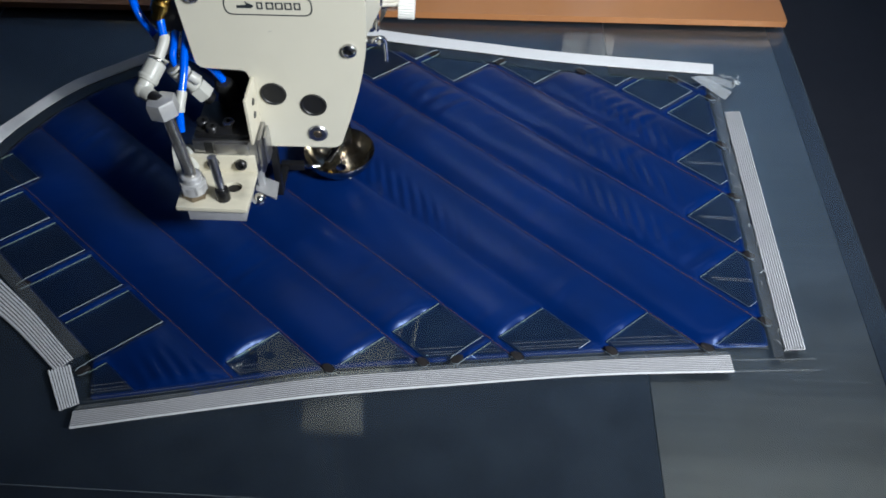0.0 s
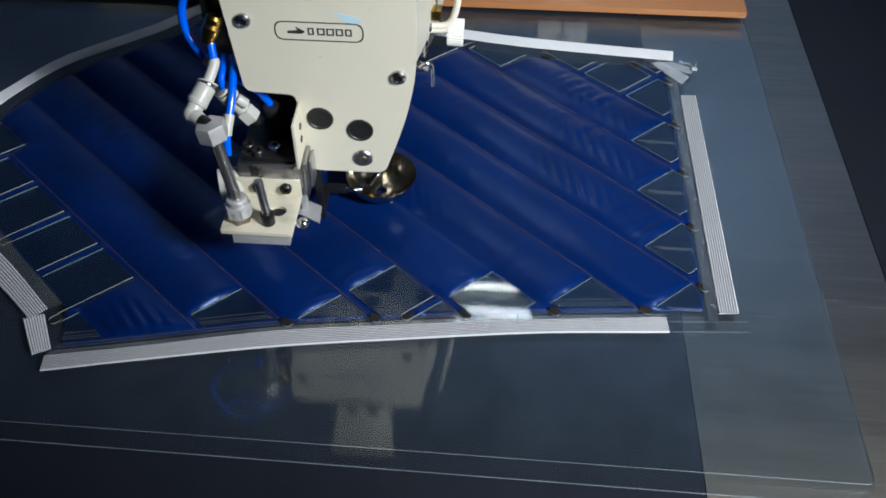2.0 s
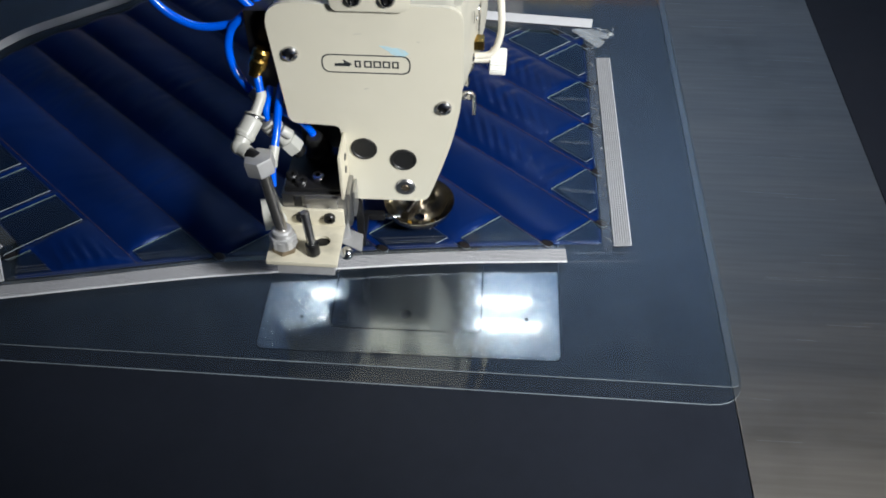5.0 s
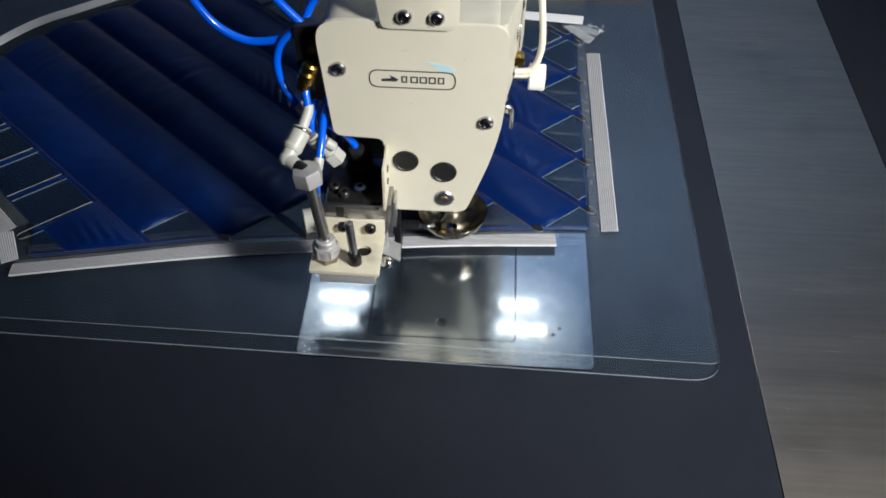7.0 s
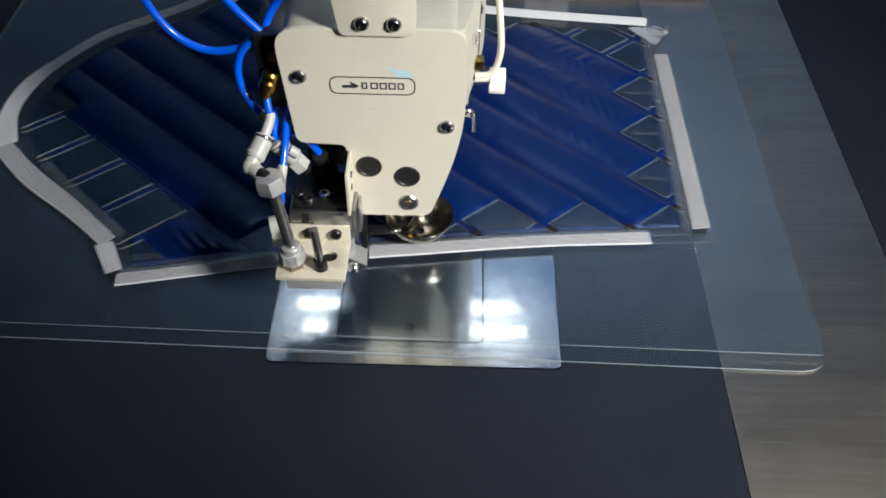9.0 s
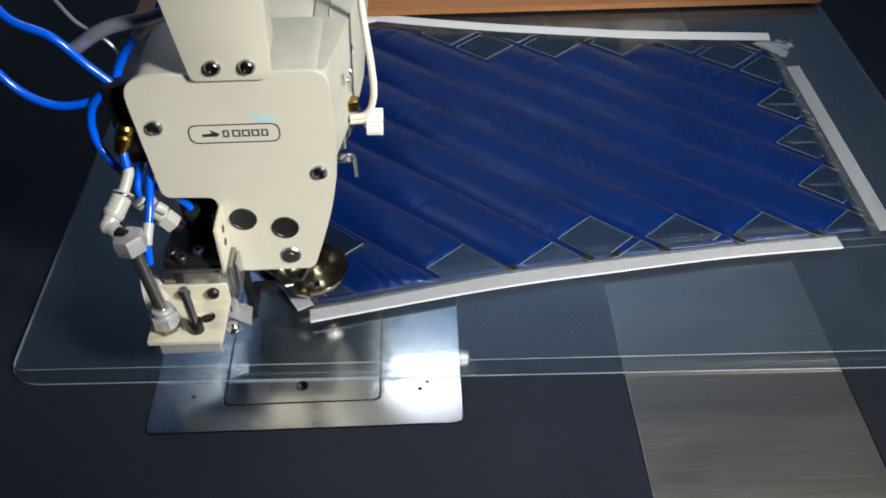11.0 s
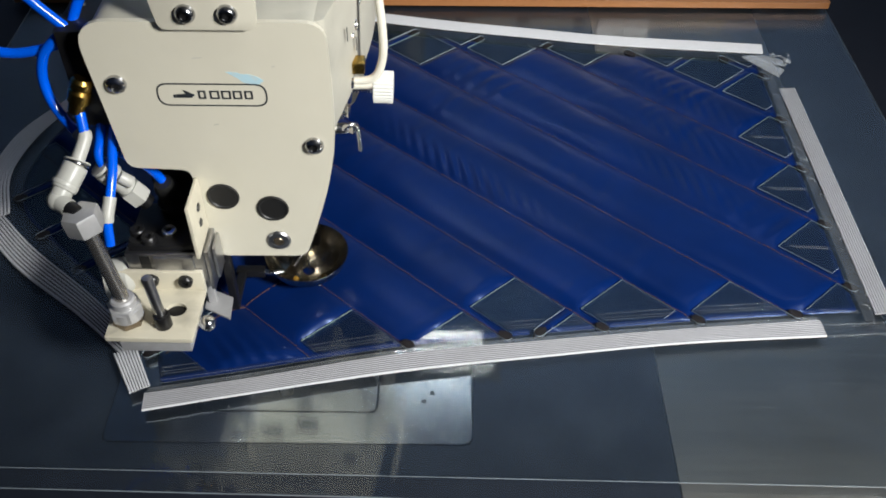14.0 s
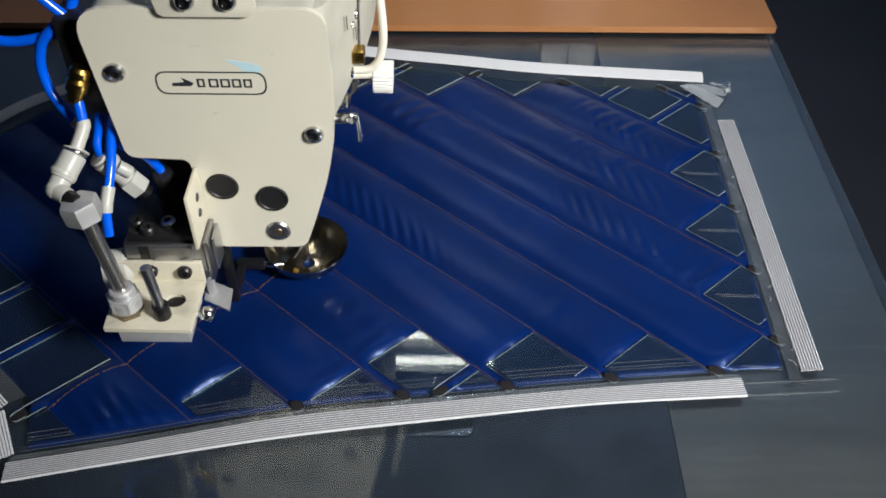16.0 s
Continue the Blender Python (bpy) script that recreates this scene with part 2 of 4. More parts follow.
def box(x0, x1, y0, y1, z0, z1, r=0.0008, bm=None):
    own = bmesh.new()
    bmesh.ops.create_cube(own, size=1)
    for v in own.verts:
        v.co = Vector(((x0 + x1) / 2 + v.co.x * (x1 - x0), (y0 + y1) / 2 + v.co.y * (y1 - y0), (z0 + z1) / 2 + v.co.z * (z1 - z0)))
    if r:
        bevel(own, r)
    return own


def joined(*bms):
    out = bmesh.new()
    for b in bms:
        m = bpy.data.meshes.new("tmp")
        b.to_mesh(m)
        b.free()
        out.from_mesh(m)
        bpy.data.meshes.remove(m)
    return out


def rod(a, b, r0, r1=None, sides=20, r=0.0, cap=True):
    """A cylinder or cone from a to b."""
    a, b = Vector(a), Vector(b)
    bm = bmesh.new()
    bmesh.ops.create_cone(bm, cap_ends=cap, segments=sides, radius1=r0, radius2=r0 if r1 is None else r1, depth=(b - a).length)
    if r:
        bevel(bm, r, 2, [e for e in bm.edges if all(len(f.verts) > 4 or True for f in e.link_faces) and abs(e.verts[0].co.z - e.verts[1].co.z) < 1e-7])
    m = Matrix.Translation((a + b) / 2) @ (b - a).to_track_quat("Z", "Y").to_matrix().to_4x4()
    bmesh.ops.transform(bm, matrix=m, verts=bm.verts)
    return bm


def spin(profile, centre, axis=(0, 0, 1), sides=32):
    """Turned body from (radius, height) pairs."""
    bm = bmesh.new()
    rings = []
    for rad, h in profile:
        if rad < 1e-6:
            rings.append([bm.verts.new((0, 0, h))])
        else:
            rings.append([bm.verts.new((rad * math.cos(2 * math.pi * i / sides), rad * math.sin(2 * math.pi * i / sides), h)) for i in range(sides)])
    for p, q in zip(rings, rings[1:]):
        for i in range(sides):
            j = (i + 1) % sides
            if len(p) == 1 and len(q) > 1:
                bm.faces.new((p[0], q[i], q[j]))
            elif len(q) == 1 and len(p) > 1:
                bm.faces.new((p[i], p[j], q[0]))
            elif len(p) > 1:
                bm.faces.new((p[i], p[j], q[j], q[i]))
    m = Matrix.Translation(centre) @ Vector(axis).to_track_quat("Z", "Y").to_matrix().to_4x4()
    bmesh.ops.transform(bm, matrix=m, verts=bm.verts)
    return bm


def smooth_path(points, steps=10):
    """Catmull-Rom through the points."""
    p = [Vector(q) for q in points]
    p = [p[0] * 2 - p[1]] + p + [p[-1] * 2 - p[-2]]
    out = []
    for i in range(1, len(p) - 2):
        for s in range(steps):
            t = s / steps
            out.append(0.5 * (2 * p[i] + (p[i + 1] - p[i - 1]) * t + (2 * p[i - 1] - 5 * p[i] + 4 * p[i + 1] - p[i + 2]) * t * t + (3 * p[i] - p[i - 1] - 3 * p[i + 1] + p[i + 2]) * t ** 3))
    return out + [p[-2]]


def hose(points, radius, sides=12, steps=10):
    path = smooth_path(points, steps)
    bm = bmesh.new()
    rings = []
    up = Vector((0.3, 0.2, 1)).normalized()
    for i, c in enumerate(path):
        d = (path[min(i + 1, len(path) - 1)] - path[max(i - 1, 0)]).normalized()
        a = d.cross(up).normalized()
        b = a.cross(d).normalized()
        up = b
        rings.append([bm.verts.new(c + (a * math.cos(2 * math.pi * k / sides) + b * math.sin(2 * math.pi * k / sides)) * radius) for k in range(sides)])
    for p, q in zip(rings, rings[1:]):
        for k in range(sides):
            bm.faces.new((p[k], p[(k + 1) % sides], q[(k + 1) % sides], q[k]))
    bm.faces.new(rings[0])
    bm.faces.new(rings[-1][::-1])
    return bm


def rounded(points, radii, steps=6):
    """A 2D polygon with its corners rounded."""
    out = []
    n = len(points)
    for i, p in enumerate(points):
        p, a, b = Vector(p), Vector(points[i - 1]), Vector(points[(i + 1) % n])
        r = radii[i] if isinstance(radii, (list, tuple)) else radii
        if r <= 0:
            out.append(p)
            continue
        s, e = p + (a - p).normalized() * r, p + (b - p).normalized() * r
        for k in range(steps + 1):
            t = k / steps
            out.append(s * (1 - t) ** 2 + p * 2 * t * (1 - t) + e * t * t)
    return out


def slab(outline, z0, z1, holes=(), axis="z", edge_bevel=0.0):
    """A plate with the given outline (and holes) between two heights; axis y: outline is x, z."""
    bm = bmesh.new()
    loops = []
    for loop in (outline, *holes):
        vs = [bm.verts.new((p[0], p[1], z0)) for p in loop]
        loops.append([bm.edges.new((vs[i], vs[(i + 1) % len(vs)])) for i in range(len(vs))])
    edges = [e for l in loops for e in l]
    bmesh.ops.triangle_fill(bm, use_beauty=True, use_dissolve=False, edges=edges)
    for f in bm.faces:
        f.normal_update()
    res = bmesh.ops.extrude_face_region(bm, geom=bm.faces[:])
    for v in res["geom"]:
        if isinstance(v, bmesh.types.BMVert):
            v.co.z = z1
    bmesh.ops.recalc_face_normals(bm, faces=bm.faces)
    if edge_bevel:
        es = [e for e in bm.edges if len(e.link_faces) == 2 and e.calc_face_angle() > 1.2 and abs(e.verts[0].co.z - e.verts[1].co.z) < 1e-7]
        bevel(bm, edge_bevel, 2, es)
    if axis == "y":
        for v in bm.verts:
            v.co = Vector((v.co.x, v.co.z, v.co.y))
        bmesh.ops.recalc_face_normals(bm, faces=bm.faces)
    return bm


def circle(cx, cy, r, n=24, ry=None):
    return [(cx + r * math.cos(2 * math.pi * i / n), cy + (ry or r) * math.sin(2 * math.pi * i / n)) for i in range(n)]


def structure(name, bm, material, label):
    return tagged(finish(name, bm, material, None, smooth=False), label, kind="structure")


# ---- the room and the work table ----
structure("floor", box(-4, 4, -4, 2.5, -0.80, -0.75, 0), M_FLOOR, "dark grey workshop floor under the sewing table")
structure("ceiling", box(-4, 4, -4, 2.5, 6.0, 6.1, 0), M_CEIL, "plain pale workshop ceiling")
structure("wall_north", box(-4, 4, 2.4, 2.5, -0.75, 6.0, 0), M_WALL, "plain grey workshop wall")
structure("wall_south", box(-4, 4, -4, -3.9, -0.75, 6.0, 0), M_WALL, "plain grey workshop wall")
structure("wall_west", box(-4, -3.9, -3.9, 2.4, -0.75, 6.0, 0), M_WALL, "plain grey workshop wall")
structure("wall_east", box(3.9, 4, -3.9, 2.4, -0.75, 6.0, 0), M_WALL, "plain grey workshop wall")

STRIP0, STRIP1 = 0.2215, 0.3735
table = thing("work_table", "dark laminate sewing table with an inlaid brushed steel strip", "table")
part("top_panel", slab([(-1.0, -0.6), (STRIP0 - 0.0006, -0.6), (STRIP0 - 0.0006, 1.3), (-1.0, 1.3)], -0.03, 0,
     holes=[[(p[0], p[1]) for p in rounded([(-0.1072, -0.0007), (0.1072, -0.0007), (0.1072, 0.2607), (-0.1072, 0.2607)], 0.006)]]), M_TABLE, table, smooth=False)
part("steel_strip", box(STRIP0, STRIP1, -0.6, 1.3, -0.03, 0.0003, 0.0003), M_STEEL, table, "brushed steel strip with fine scratches", smooth=False)
part("side_panel", box(STRIP1 + 0.0006, 1.3, -0.6, 1.3, -0.03, 0.0, 0.0006), M_TABLE_R, table, "black laminate panel", smooth=False)
for lx, ly in ((-0.95, -0.55), (1.25, -0.55), (-0.95, 1.25), (1.25, 1.25)):
    part("leg", box(lx - 0.03, lx + 0.03, ly - 0.03, ly + 0.03, -0.75, -0.03, 0.003), M_FRAME, table)

# long fine scratches across the steel strip
scr = random.Random(5)
marks = bmesh.new()
for i in range(70):
    sy, sx, ln, w = scr.uniform(-0.25, 0.75), scr.uniform(STRIP0 + 0.004, STRIP1 - 0.03), scr.uniform(0.008, 0.055), scr.uniform(0.00010, 0.00028)
    ex = min(sx + ln, STRIP1 - 0.003)
    tilt = scr.uniform(-0.0012, 0.0004)
    marks.faces.new([marks.verts.new(p) for p in ((sx, sy, 0.00045), (ex, sy + tilt, 0.00045), (ex, sy + tilt + w, 0.00045), (sx, sy + w, 0.00045))])
part("scratches", marks, M_SCRATCH, table, "fine bright scratches", smooth=False)["kind"] = "stuff"

plate = thing("needle_plate", "polished steel needle plate set flush in the table", "plate")
PL = rounded([(-0.1065, 0.0), (0.1065, 0.0), (0.1065, 0.26), (-0.1065, 0.26)], 0.006)
PIN = rounded([(-0.0565, 0.0222), (0.0500, 0.0222), (0.0500, 0.24), (-0.0565, 0.24)], 0.005)
PIN2 = rounded([(-0.0574, 0.0213), (0.0509, 0.0213), (0.0509, 0.2409), (-0.0574, 0.2409)], 0.0052)
part("outer_plate", slab(PL, -0.004, 0.0006, holes=[PIN2], edge_bevel=0.0002), M_PLATE, plate, smooth=False)
part("inner_plate", slab(PIN, -0.004, 0.0007, holes=[circle(-0.0042, 0.0363, 0.0042, 24, 0.0042), circle(-0.001, 0.134, 0.003)], edge_bevel=0.0002), M_PLATE, plate, smooth=False)
part("plate_bed", box(-0.1068, 0.1068, 0.0003, 0.2603, -0.009, -0.0041, 0), M_BLACK, plate, smooth=False)
for px, py in ((-0.0785, 0.03), (0.078, 0.03), (0.083, 0.036)):
    part("plate_screw", spin([(0, 0.0009), (0.0012, 0.0009), (0.0016, 0.0006), (0.0016, -0.001)], (px, py, 0), sides=16), M_BLACK, plate)

# ---- the panel and its template ----
SL = 0.875
PITCH = 0.0613


def c_seam(k):
    return 0.0100 + PITCH * k


def d_slot(j, back=False):
    """The rising slots; those of the back and the straight side lie a little closer together."""
    return 0.0480 - 0.0617 * j if back else 0.0562 - 0.0634 * j


def d_left(k):
    """The slots of the slanted side."""
    return 0.0583 + 0.0635 * k


LOWER = [(-0.1423, -0.1015), (-0.084, -0.0900), (0.0064, -0.0707), (0.0931, -0.0594), (0.185, -0.0487), (0.2741, -0.0408)]
UPPER = [(0.311, 0.268), (0.182, 0.280), (0.106, 0.292), (0.028, 0.305), (-0.05, 0.322), (-0.10, 0.335)]
ARM = [(-0.135, 0.318), (-0.165, 0.285), (-0.202, 0.254), (-0.240, 0.221), (-0.268, 0.178), (-0.283, 0.140), (-0.287, 0.098), (-0.274, 0.056)]
SIDE = [(-0.243, 0.023), (-0.197, -0.021), (-0.154, -0.061)]


def flat_path(points, steps=6):
    return [Vector((p.x, p.y)) for p in smooth_path([(q[0], q[1], 0) for q in points], steps)]


PANEL = flat_path(LOWER) + [Vector((0.3125, -0.038)), Vector((0.3125, 0.255))] + flat_path(UPPER + ARM + SIDE) + [Vector((-0.1480, -0.082))]


def inset(poly, d):
    """The counter-clockwise polygon moved inwards by d."""
    out = []
    n = len(poly)
    for i in range(n):
        a, p, b = poly[i - 1], poly[i], poly[(i + 1) % n]
        e1, e2 = (p - a).normalized(), (b - p).normalized()
        n1, n2 = Vector((-e1.y, e1.x)), Vector((-e2.y, e2.x))
        m = (n1 + n2)
        m = m / max(0.5, m.dot(n1)) if m.length > 1e-6 else n1
        out.append(p + m * d)
    return out


def clip(poly, nx, ny, lim):
    """Keeps nx*x + ny*y <= lim."""
    out = []
    for i, p in enumerate(poly):
        q = poly[(i + 1) % len(poly)]
        fp, fq = nx * p.x + ny * p.y - lim, nx * q.x + ny * q.y - lim
        if fp <= 0:
            out.append(p)
        if (fp < 0 < fq) or (fq < 0 < fp):
            out.append(p + (q - p) * (fp / (fp - fq)))
    return out


def area_of(poly):
    return 0.5 * sum(p.x * q.y - q.x * p.y for p, q in zip(poly, poly[1:] + poly[:1]))


def gap_to(pts, poly):
    """Distance of points (n, 2) to the polygon's outline."""
    best = np.full(len(pts), 9.0)
    for i, p in enumerate(poly):
        q = poly[(i + 1) % len(poly)]
        a, b = np.array(p[:]), np.array(q[:])
        ab = b - a
        t = np.clip(((pts - a) @ ab) / max(ab @ ab, 1e-12), 0, 1)
        best = np.minimum(best, np.linalg.norm(pts - a - t[:, None] * ab, axis=1))
    return best


def inside(pts, poly):
    res = np.zeros(len(pts), bool)
    for i, p in enumerate(poly):
        q = poly[(i + 1) % len(poly)]
        cond = (p.y > pts[:, 1]) != (q.y > pts[:, 1])
        xs = p.x + (pts[:, 1] - p.y) / ((q.y - p.y) or 1e-9) * (q.x - p.x)
        res ^= cond & (pts[:, 0] < xs)
    return res


HOLE = inset(PANEL, 0.011)
ARM_LINE = flat_path([UPPER[-1]] + ARM)
SLOT = 0.0048
SEWN_LINE = 0.0515


def add(out, c0, c1, d0, d1):
    """One tooth: the part of the opening between two seams and two slots."""
    poly = list(HOLE)
    for nx, ny, lim in ((SL, 1, c1), (-SL, -1, -c0), (-SL, 1, d1), (SL, -1, -d0)):
        poly = clip(poly, nx, ny, lim) if poly else poly
    if len(poly) > 2 and abs(area_of(poly)) > 2e-5:
        out.append(poly)


def teeth():
    """The clear teeth left between the sewing slots round the opening."""
    out = []
    for k in range(-5, 9):
        for j in range(-7, 8):
            c0, c1 = c_seam(k) + SLOT + 0.001, c_seam(k + 1) - SLOT + 0.002
            d1, d0 = d_slot(j) - SLOT, d_slot(j + 1) + SLOT
            mid_x, mid_y = (c0 + c1 - d0 - d1) / (4 * SL), (c0 + c1 + d0 + d1) / 4
            if mid_y > 0.12 or mid_x > 0.24:
                d1, d0 = d_slot(j, True) - SLOT, d_slot(j + 1, True) + SLOT
            cc, dd = (c0 + c1) / 2, (d0 + d1) / 2
            cx = (cc - dd) / (2 * SL)
            cy = cc - SL * cx
            if c1 < -0.09:
                continue
            pt = np.array([[cx, cy]])
            near = gap_to(pt, PANEL)[0]
            arm = min((Vector((cx, cy)) - p).length for p in ARM_LINE)
            isin = inside(pt, PANEL)[0]
            if not ((near < 0.032 or not isin) and arm > 0.045):
                continue
            if cx < -0.1 and cy > 0.16:
                continue
            add(out, c0, c1, d0, d1)
    for k in range(0, 5):           # the long bars along the slanted side
        add(out, -0.4, -0.1185 if k < 4 else -0.095, d_left(k) + 0.0053, d_left(k + 1) - 0.0053)
    add(out, -0.4, -0.1785, -0.2, 0.0527)
    return out


NOTCH_ENDS = []


def notched(poly, half=0.0034, reach=0.0048):
    """The opening's outline with the round ends of the slots cut into the border."""
    out, last, cuts = [], -1.0, []
    run = 0.0
    for i, p in enumerate(poly):
        q = poly[(i + 1) % len(poly)]
        seg = q - p
        length = seg.length
        found = []
        for sign, lines in ((1, [c_seam(k) + 0.0015 for k in range(-1, 9)]), (-1, [d_left(k) for k in range(6)] if p.x < -0.145 else [d_slot(j, p.y > 0.12 or p.x > 0.24) for j in range(-7, 8)])):
            for lim in lines:
                fp, fq = p.y + sign * SL * p.x - lim, q.y + sign * SL * q.x - lim
                if fp * fq < 0:
                    t = fp / (fp - fq)
                    found.append((t, sign))
        out.append(p)
        for t, sign in sorted(found):
            at = p + seg * t
            along_edge = seg.normalized()
            outward = Vector((along_edge.y, -along_edge.x))
            way = Vector((1, -sign * SL)).normalized()
            if way.dot(outward) < 0:
                way = -way
            if way.dot(outward) < 0.45 or (at.x < -0.16 and at.y > 0.1):
                continue
            w = half / way.dot(outward)
            here = run + t * length
            if here - last < 2 * w + 0.002 or t * length < w + 0.0004 or (1 - t) * length < w + 0.0004:
                continue
            last = here + w
            side = Vector((-way.y, way.x))
            if side.dot(along_edge) < 0:
                side = -side
            a, b = at - along_edge * w, at + along_edge * w
            tip = at + way * reach
            NOTCH_ENDS.append((tip, way))
            out.append(a)
            for s in range(9):
                ang = math.pi * s / 8
                out.append(tip - side * half * math.cos(ang) + way * half * math.sin(ang))
            out.append(b)
        run += length
    return out


def spaced(poly, step):
    """Drops points closer than step."""
    out = [poly[0]]
    for p in poly[1:]:
        if (p - out[-1]).length >= step:
            out.append(p)
    return out


HOLE = spaced(HOLE, 0.022)
TEETH = teeth()
NOTCHED = notched(HOLE)

template = thing("sewing_template", "clear acrylic sewing template with elastic strips and slotted edge", "template")
SHEET_LOW = rounded([(-0.352, -0.1595), (0.3895, -0.1747), (0.3895, 0.42), (-0.352, 0.42)], [0.026, 0.024, 0.02, 0.02])
SHEET_TOP = rounded([(-0.3485, -0.1495), (0.3870, -0.1622), (0.3870, 0.42), (-0.3485, 0.42)], [0.008, 0.006, 0.01, 0.01])


def sheet(name, outline, z0, z1, holes=(), label=""):
    bm = slab(outline, z0, z1, holes)
    drop = []
    for f in bm.faces:
        f.material_index = 0 if abs(f.normal.z) > 0.5 else 1
        if holes and f.material_index:
            c = f.calc_center_median()
            if gap_to(np.array([[c.x, c.y]]), HOLE)[0] < 0.0003:
                drop.append(f)
    bmesh.ops.delete(bm, geom=drop, context="FACES_ONLY")
    return part(name, bm, [M_ACRYLIC, M_EDGE], template, label, smooth=False)


sheet("lower_sheet", SHEET_LOW, 0.0010, 0.0022, label="clear acrylic lower sheet")
sheet("upper_sheet", SHEET_TOP, 0.0052, 0.0060, holes=[NOTCHED], label="clear acrylic upper sheet with a shaped opening")
for poly in TEETH:
    bm = bmesh.new()
    low = [bm.verts.new((p.x, p.y, 0.0052)) for p in poly]
    top = [bm.verts.new((p.x, p.y, 0.0060)) for p in poly]
    bm.faces.new(top)
    bm.faces.new(low[::-1])
    mids = np.array([((poly[i] + poly[(i + 1) % len(poly)]) / 2)[:] for i in range(len(poly))])
    rim = gap_to(mids, HOLE)
    for i in range(len(poly)):
        if rim[i] > 0.0004:
            j = (i + 1) % len(poly)
            f = bm.faces.new((low[i], low[j], top[j], top[i]))
            f.material_index = 1
    part("tooth", bm, [M_TOOTH, M_EDGE], template, smooth=False)


def elastic(inner, outer, ribs, z=0.0062, parent=None):
    """A ribbed elastic strip between two outlines of equal count."""
    bm = bmesh.new()
    rows = []
    nn = ribs * 3
    for s in range(nn + 1):
        f = s / nn
        h = (0.0, 0.0010, 0.0010)[s % 3]
        rows.append([bm.verts.new((a[0] + (b[0] - a[0]) * f, a[1] + (b[1] - a[1]) * f, z + h)) for a, b in zip(inner, outer)])
    for s, (p, q) in enumerate(zip(rows, rows[1:])):
        for i in range(len(p) - 1):
            fc = bm.faces.new((p[i], p[i + 1], q[i + 1], q[i]))
            # groove faces take the grey that stands for shade
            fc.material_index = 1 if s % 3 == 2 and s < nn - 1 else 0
    res = bmesh.ops.extrude_face_region(bm, geom=bm.faces[:])
    for v in res["geom"]:
        if isinstance(v, bmesh.types.BMVert):
            v.co.z = z - 0.0001
    return part("elastic_strip", bm, [M_ELASTIC, M_ELASTIC_SHADE], parent or template, "white ribbed elastic strip", smooth=False)


def between(points, steps=8):
    return flat_path(points, steps)


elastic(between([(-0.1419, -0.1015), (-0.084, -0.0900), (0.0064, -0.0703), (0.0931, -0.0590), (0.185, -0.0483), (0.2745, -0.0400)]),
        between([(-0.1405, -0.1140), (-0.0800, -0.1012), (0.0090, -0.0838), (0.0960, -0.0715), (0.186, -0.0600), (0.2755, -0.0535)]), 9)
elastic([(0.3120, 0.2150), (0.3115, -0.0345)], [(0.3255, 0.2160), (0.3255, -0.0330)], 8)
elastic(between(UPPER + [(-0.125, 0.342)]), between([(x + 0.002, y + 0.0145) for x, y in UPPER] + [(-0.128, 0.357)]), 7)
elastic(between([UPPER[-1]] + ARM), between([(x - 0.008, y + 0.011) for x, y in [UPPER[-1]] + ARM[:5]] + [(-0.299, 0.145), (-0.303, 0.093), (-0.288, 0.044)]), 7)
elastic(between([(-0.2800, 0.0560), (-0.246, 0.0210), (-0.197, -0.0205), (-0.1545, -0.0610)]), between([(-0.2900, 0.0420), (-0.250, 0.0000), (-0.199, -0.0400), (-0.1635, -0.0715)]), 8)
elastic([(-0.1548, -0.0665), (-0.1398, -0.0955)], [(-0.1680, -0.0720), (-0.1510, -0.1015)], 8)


def strip_of_tape(points, z, label, mat=None):
    bm = slab(points, z, z + 0.0001)
    return part("tape", bm, mat or M_TAPE, template, label, smooth=False)


def ragged(a, b, width, n=40, amp=0.0012):
    a, b = Vector(a), Vector(b)
    d = (b - a).normalized()
    nrm = Vector((-d.y, d.x))
    one = [a + (b - a) * (i / n) + nrm * random.uniform(-amp, amp) for i in range(n + 1)]
    two = [a + (b - a) * (i / n) + nrm * (width + random.uniform(-amp, amp) * 0.3) for i in range(n, -1, -1)]
    return [(p.x, p.y) for p in one + two]


strip_of_tape(ragged((0.3115, -0.040), (0.3115, 0.262), 0.0075), 0.0061, "ragged clear adhesive tape")
IN1, IN2 = inset(PANEL, 0.0004), inset(PANEL, 0.0042)
IN3 = inset(PANEL, 0.0095)
strip_of_tape([(p.x, p.y) for p in IN1[0:31] + IN2[0:31][::-1]], 0.0061, "clear adhesive tape along the hem")
for inset_by in (0.0016, 0.0030):
    E1, E2 = inset(PANEL, inset_by), inset(PANEL, inset_by + 0.00035)
    strip_of_tape([(p.x, p.y) for p in E1[0:31] + E2[0:31][::-1]], 0.0064, "thin cut edge of the hem tape", M_TAPE_LINE)
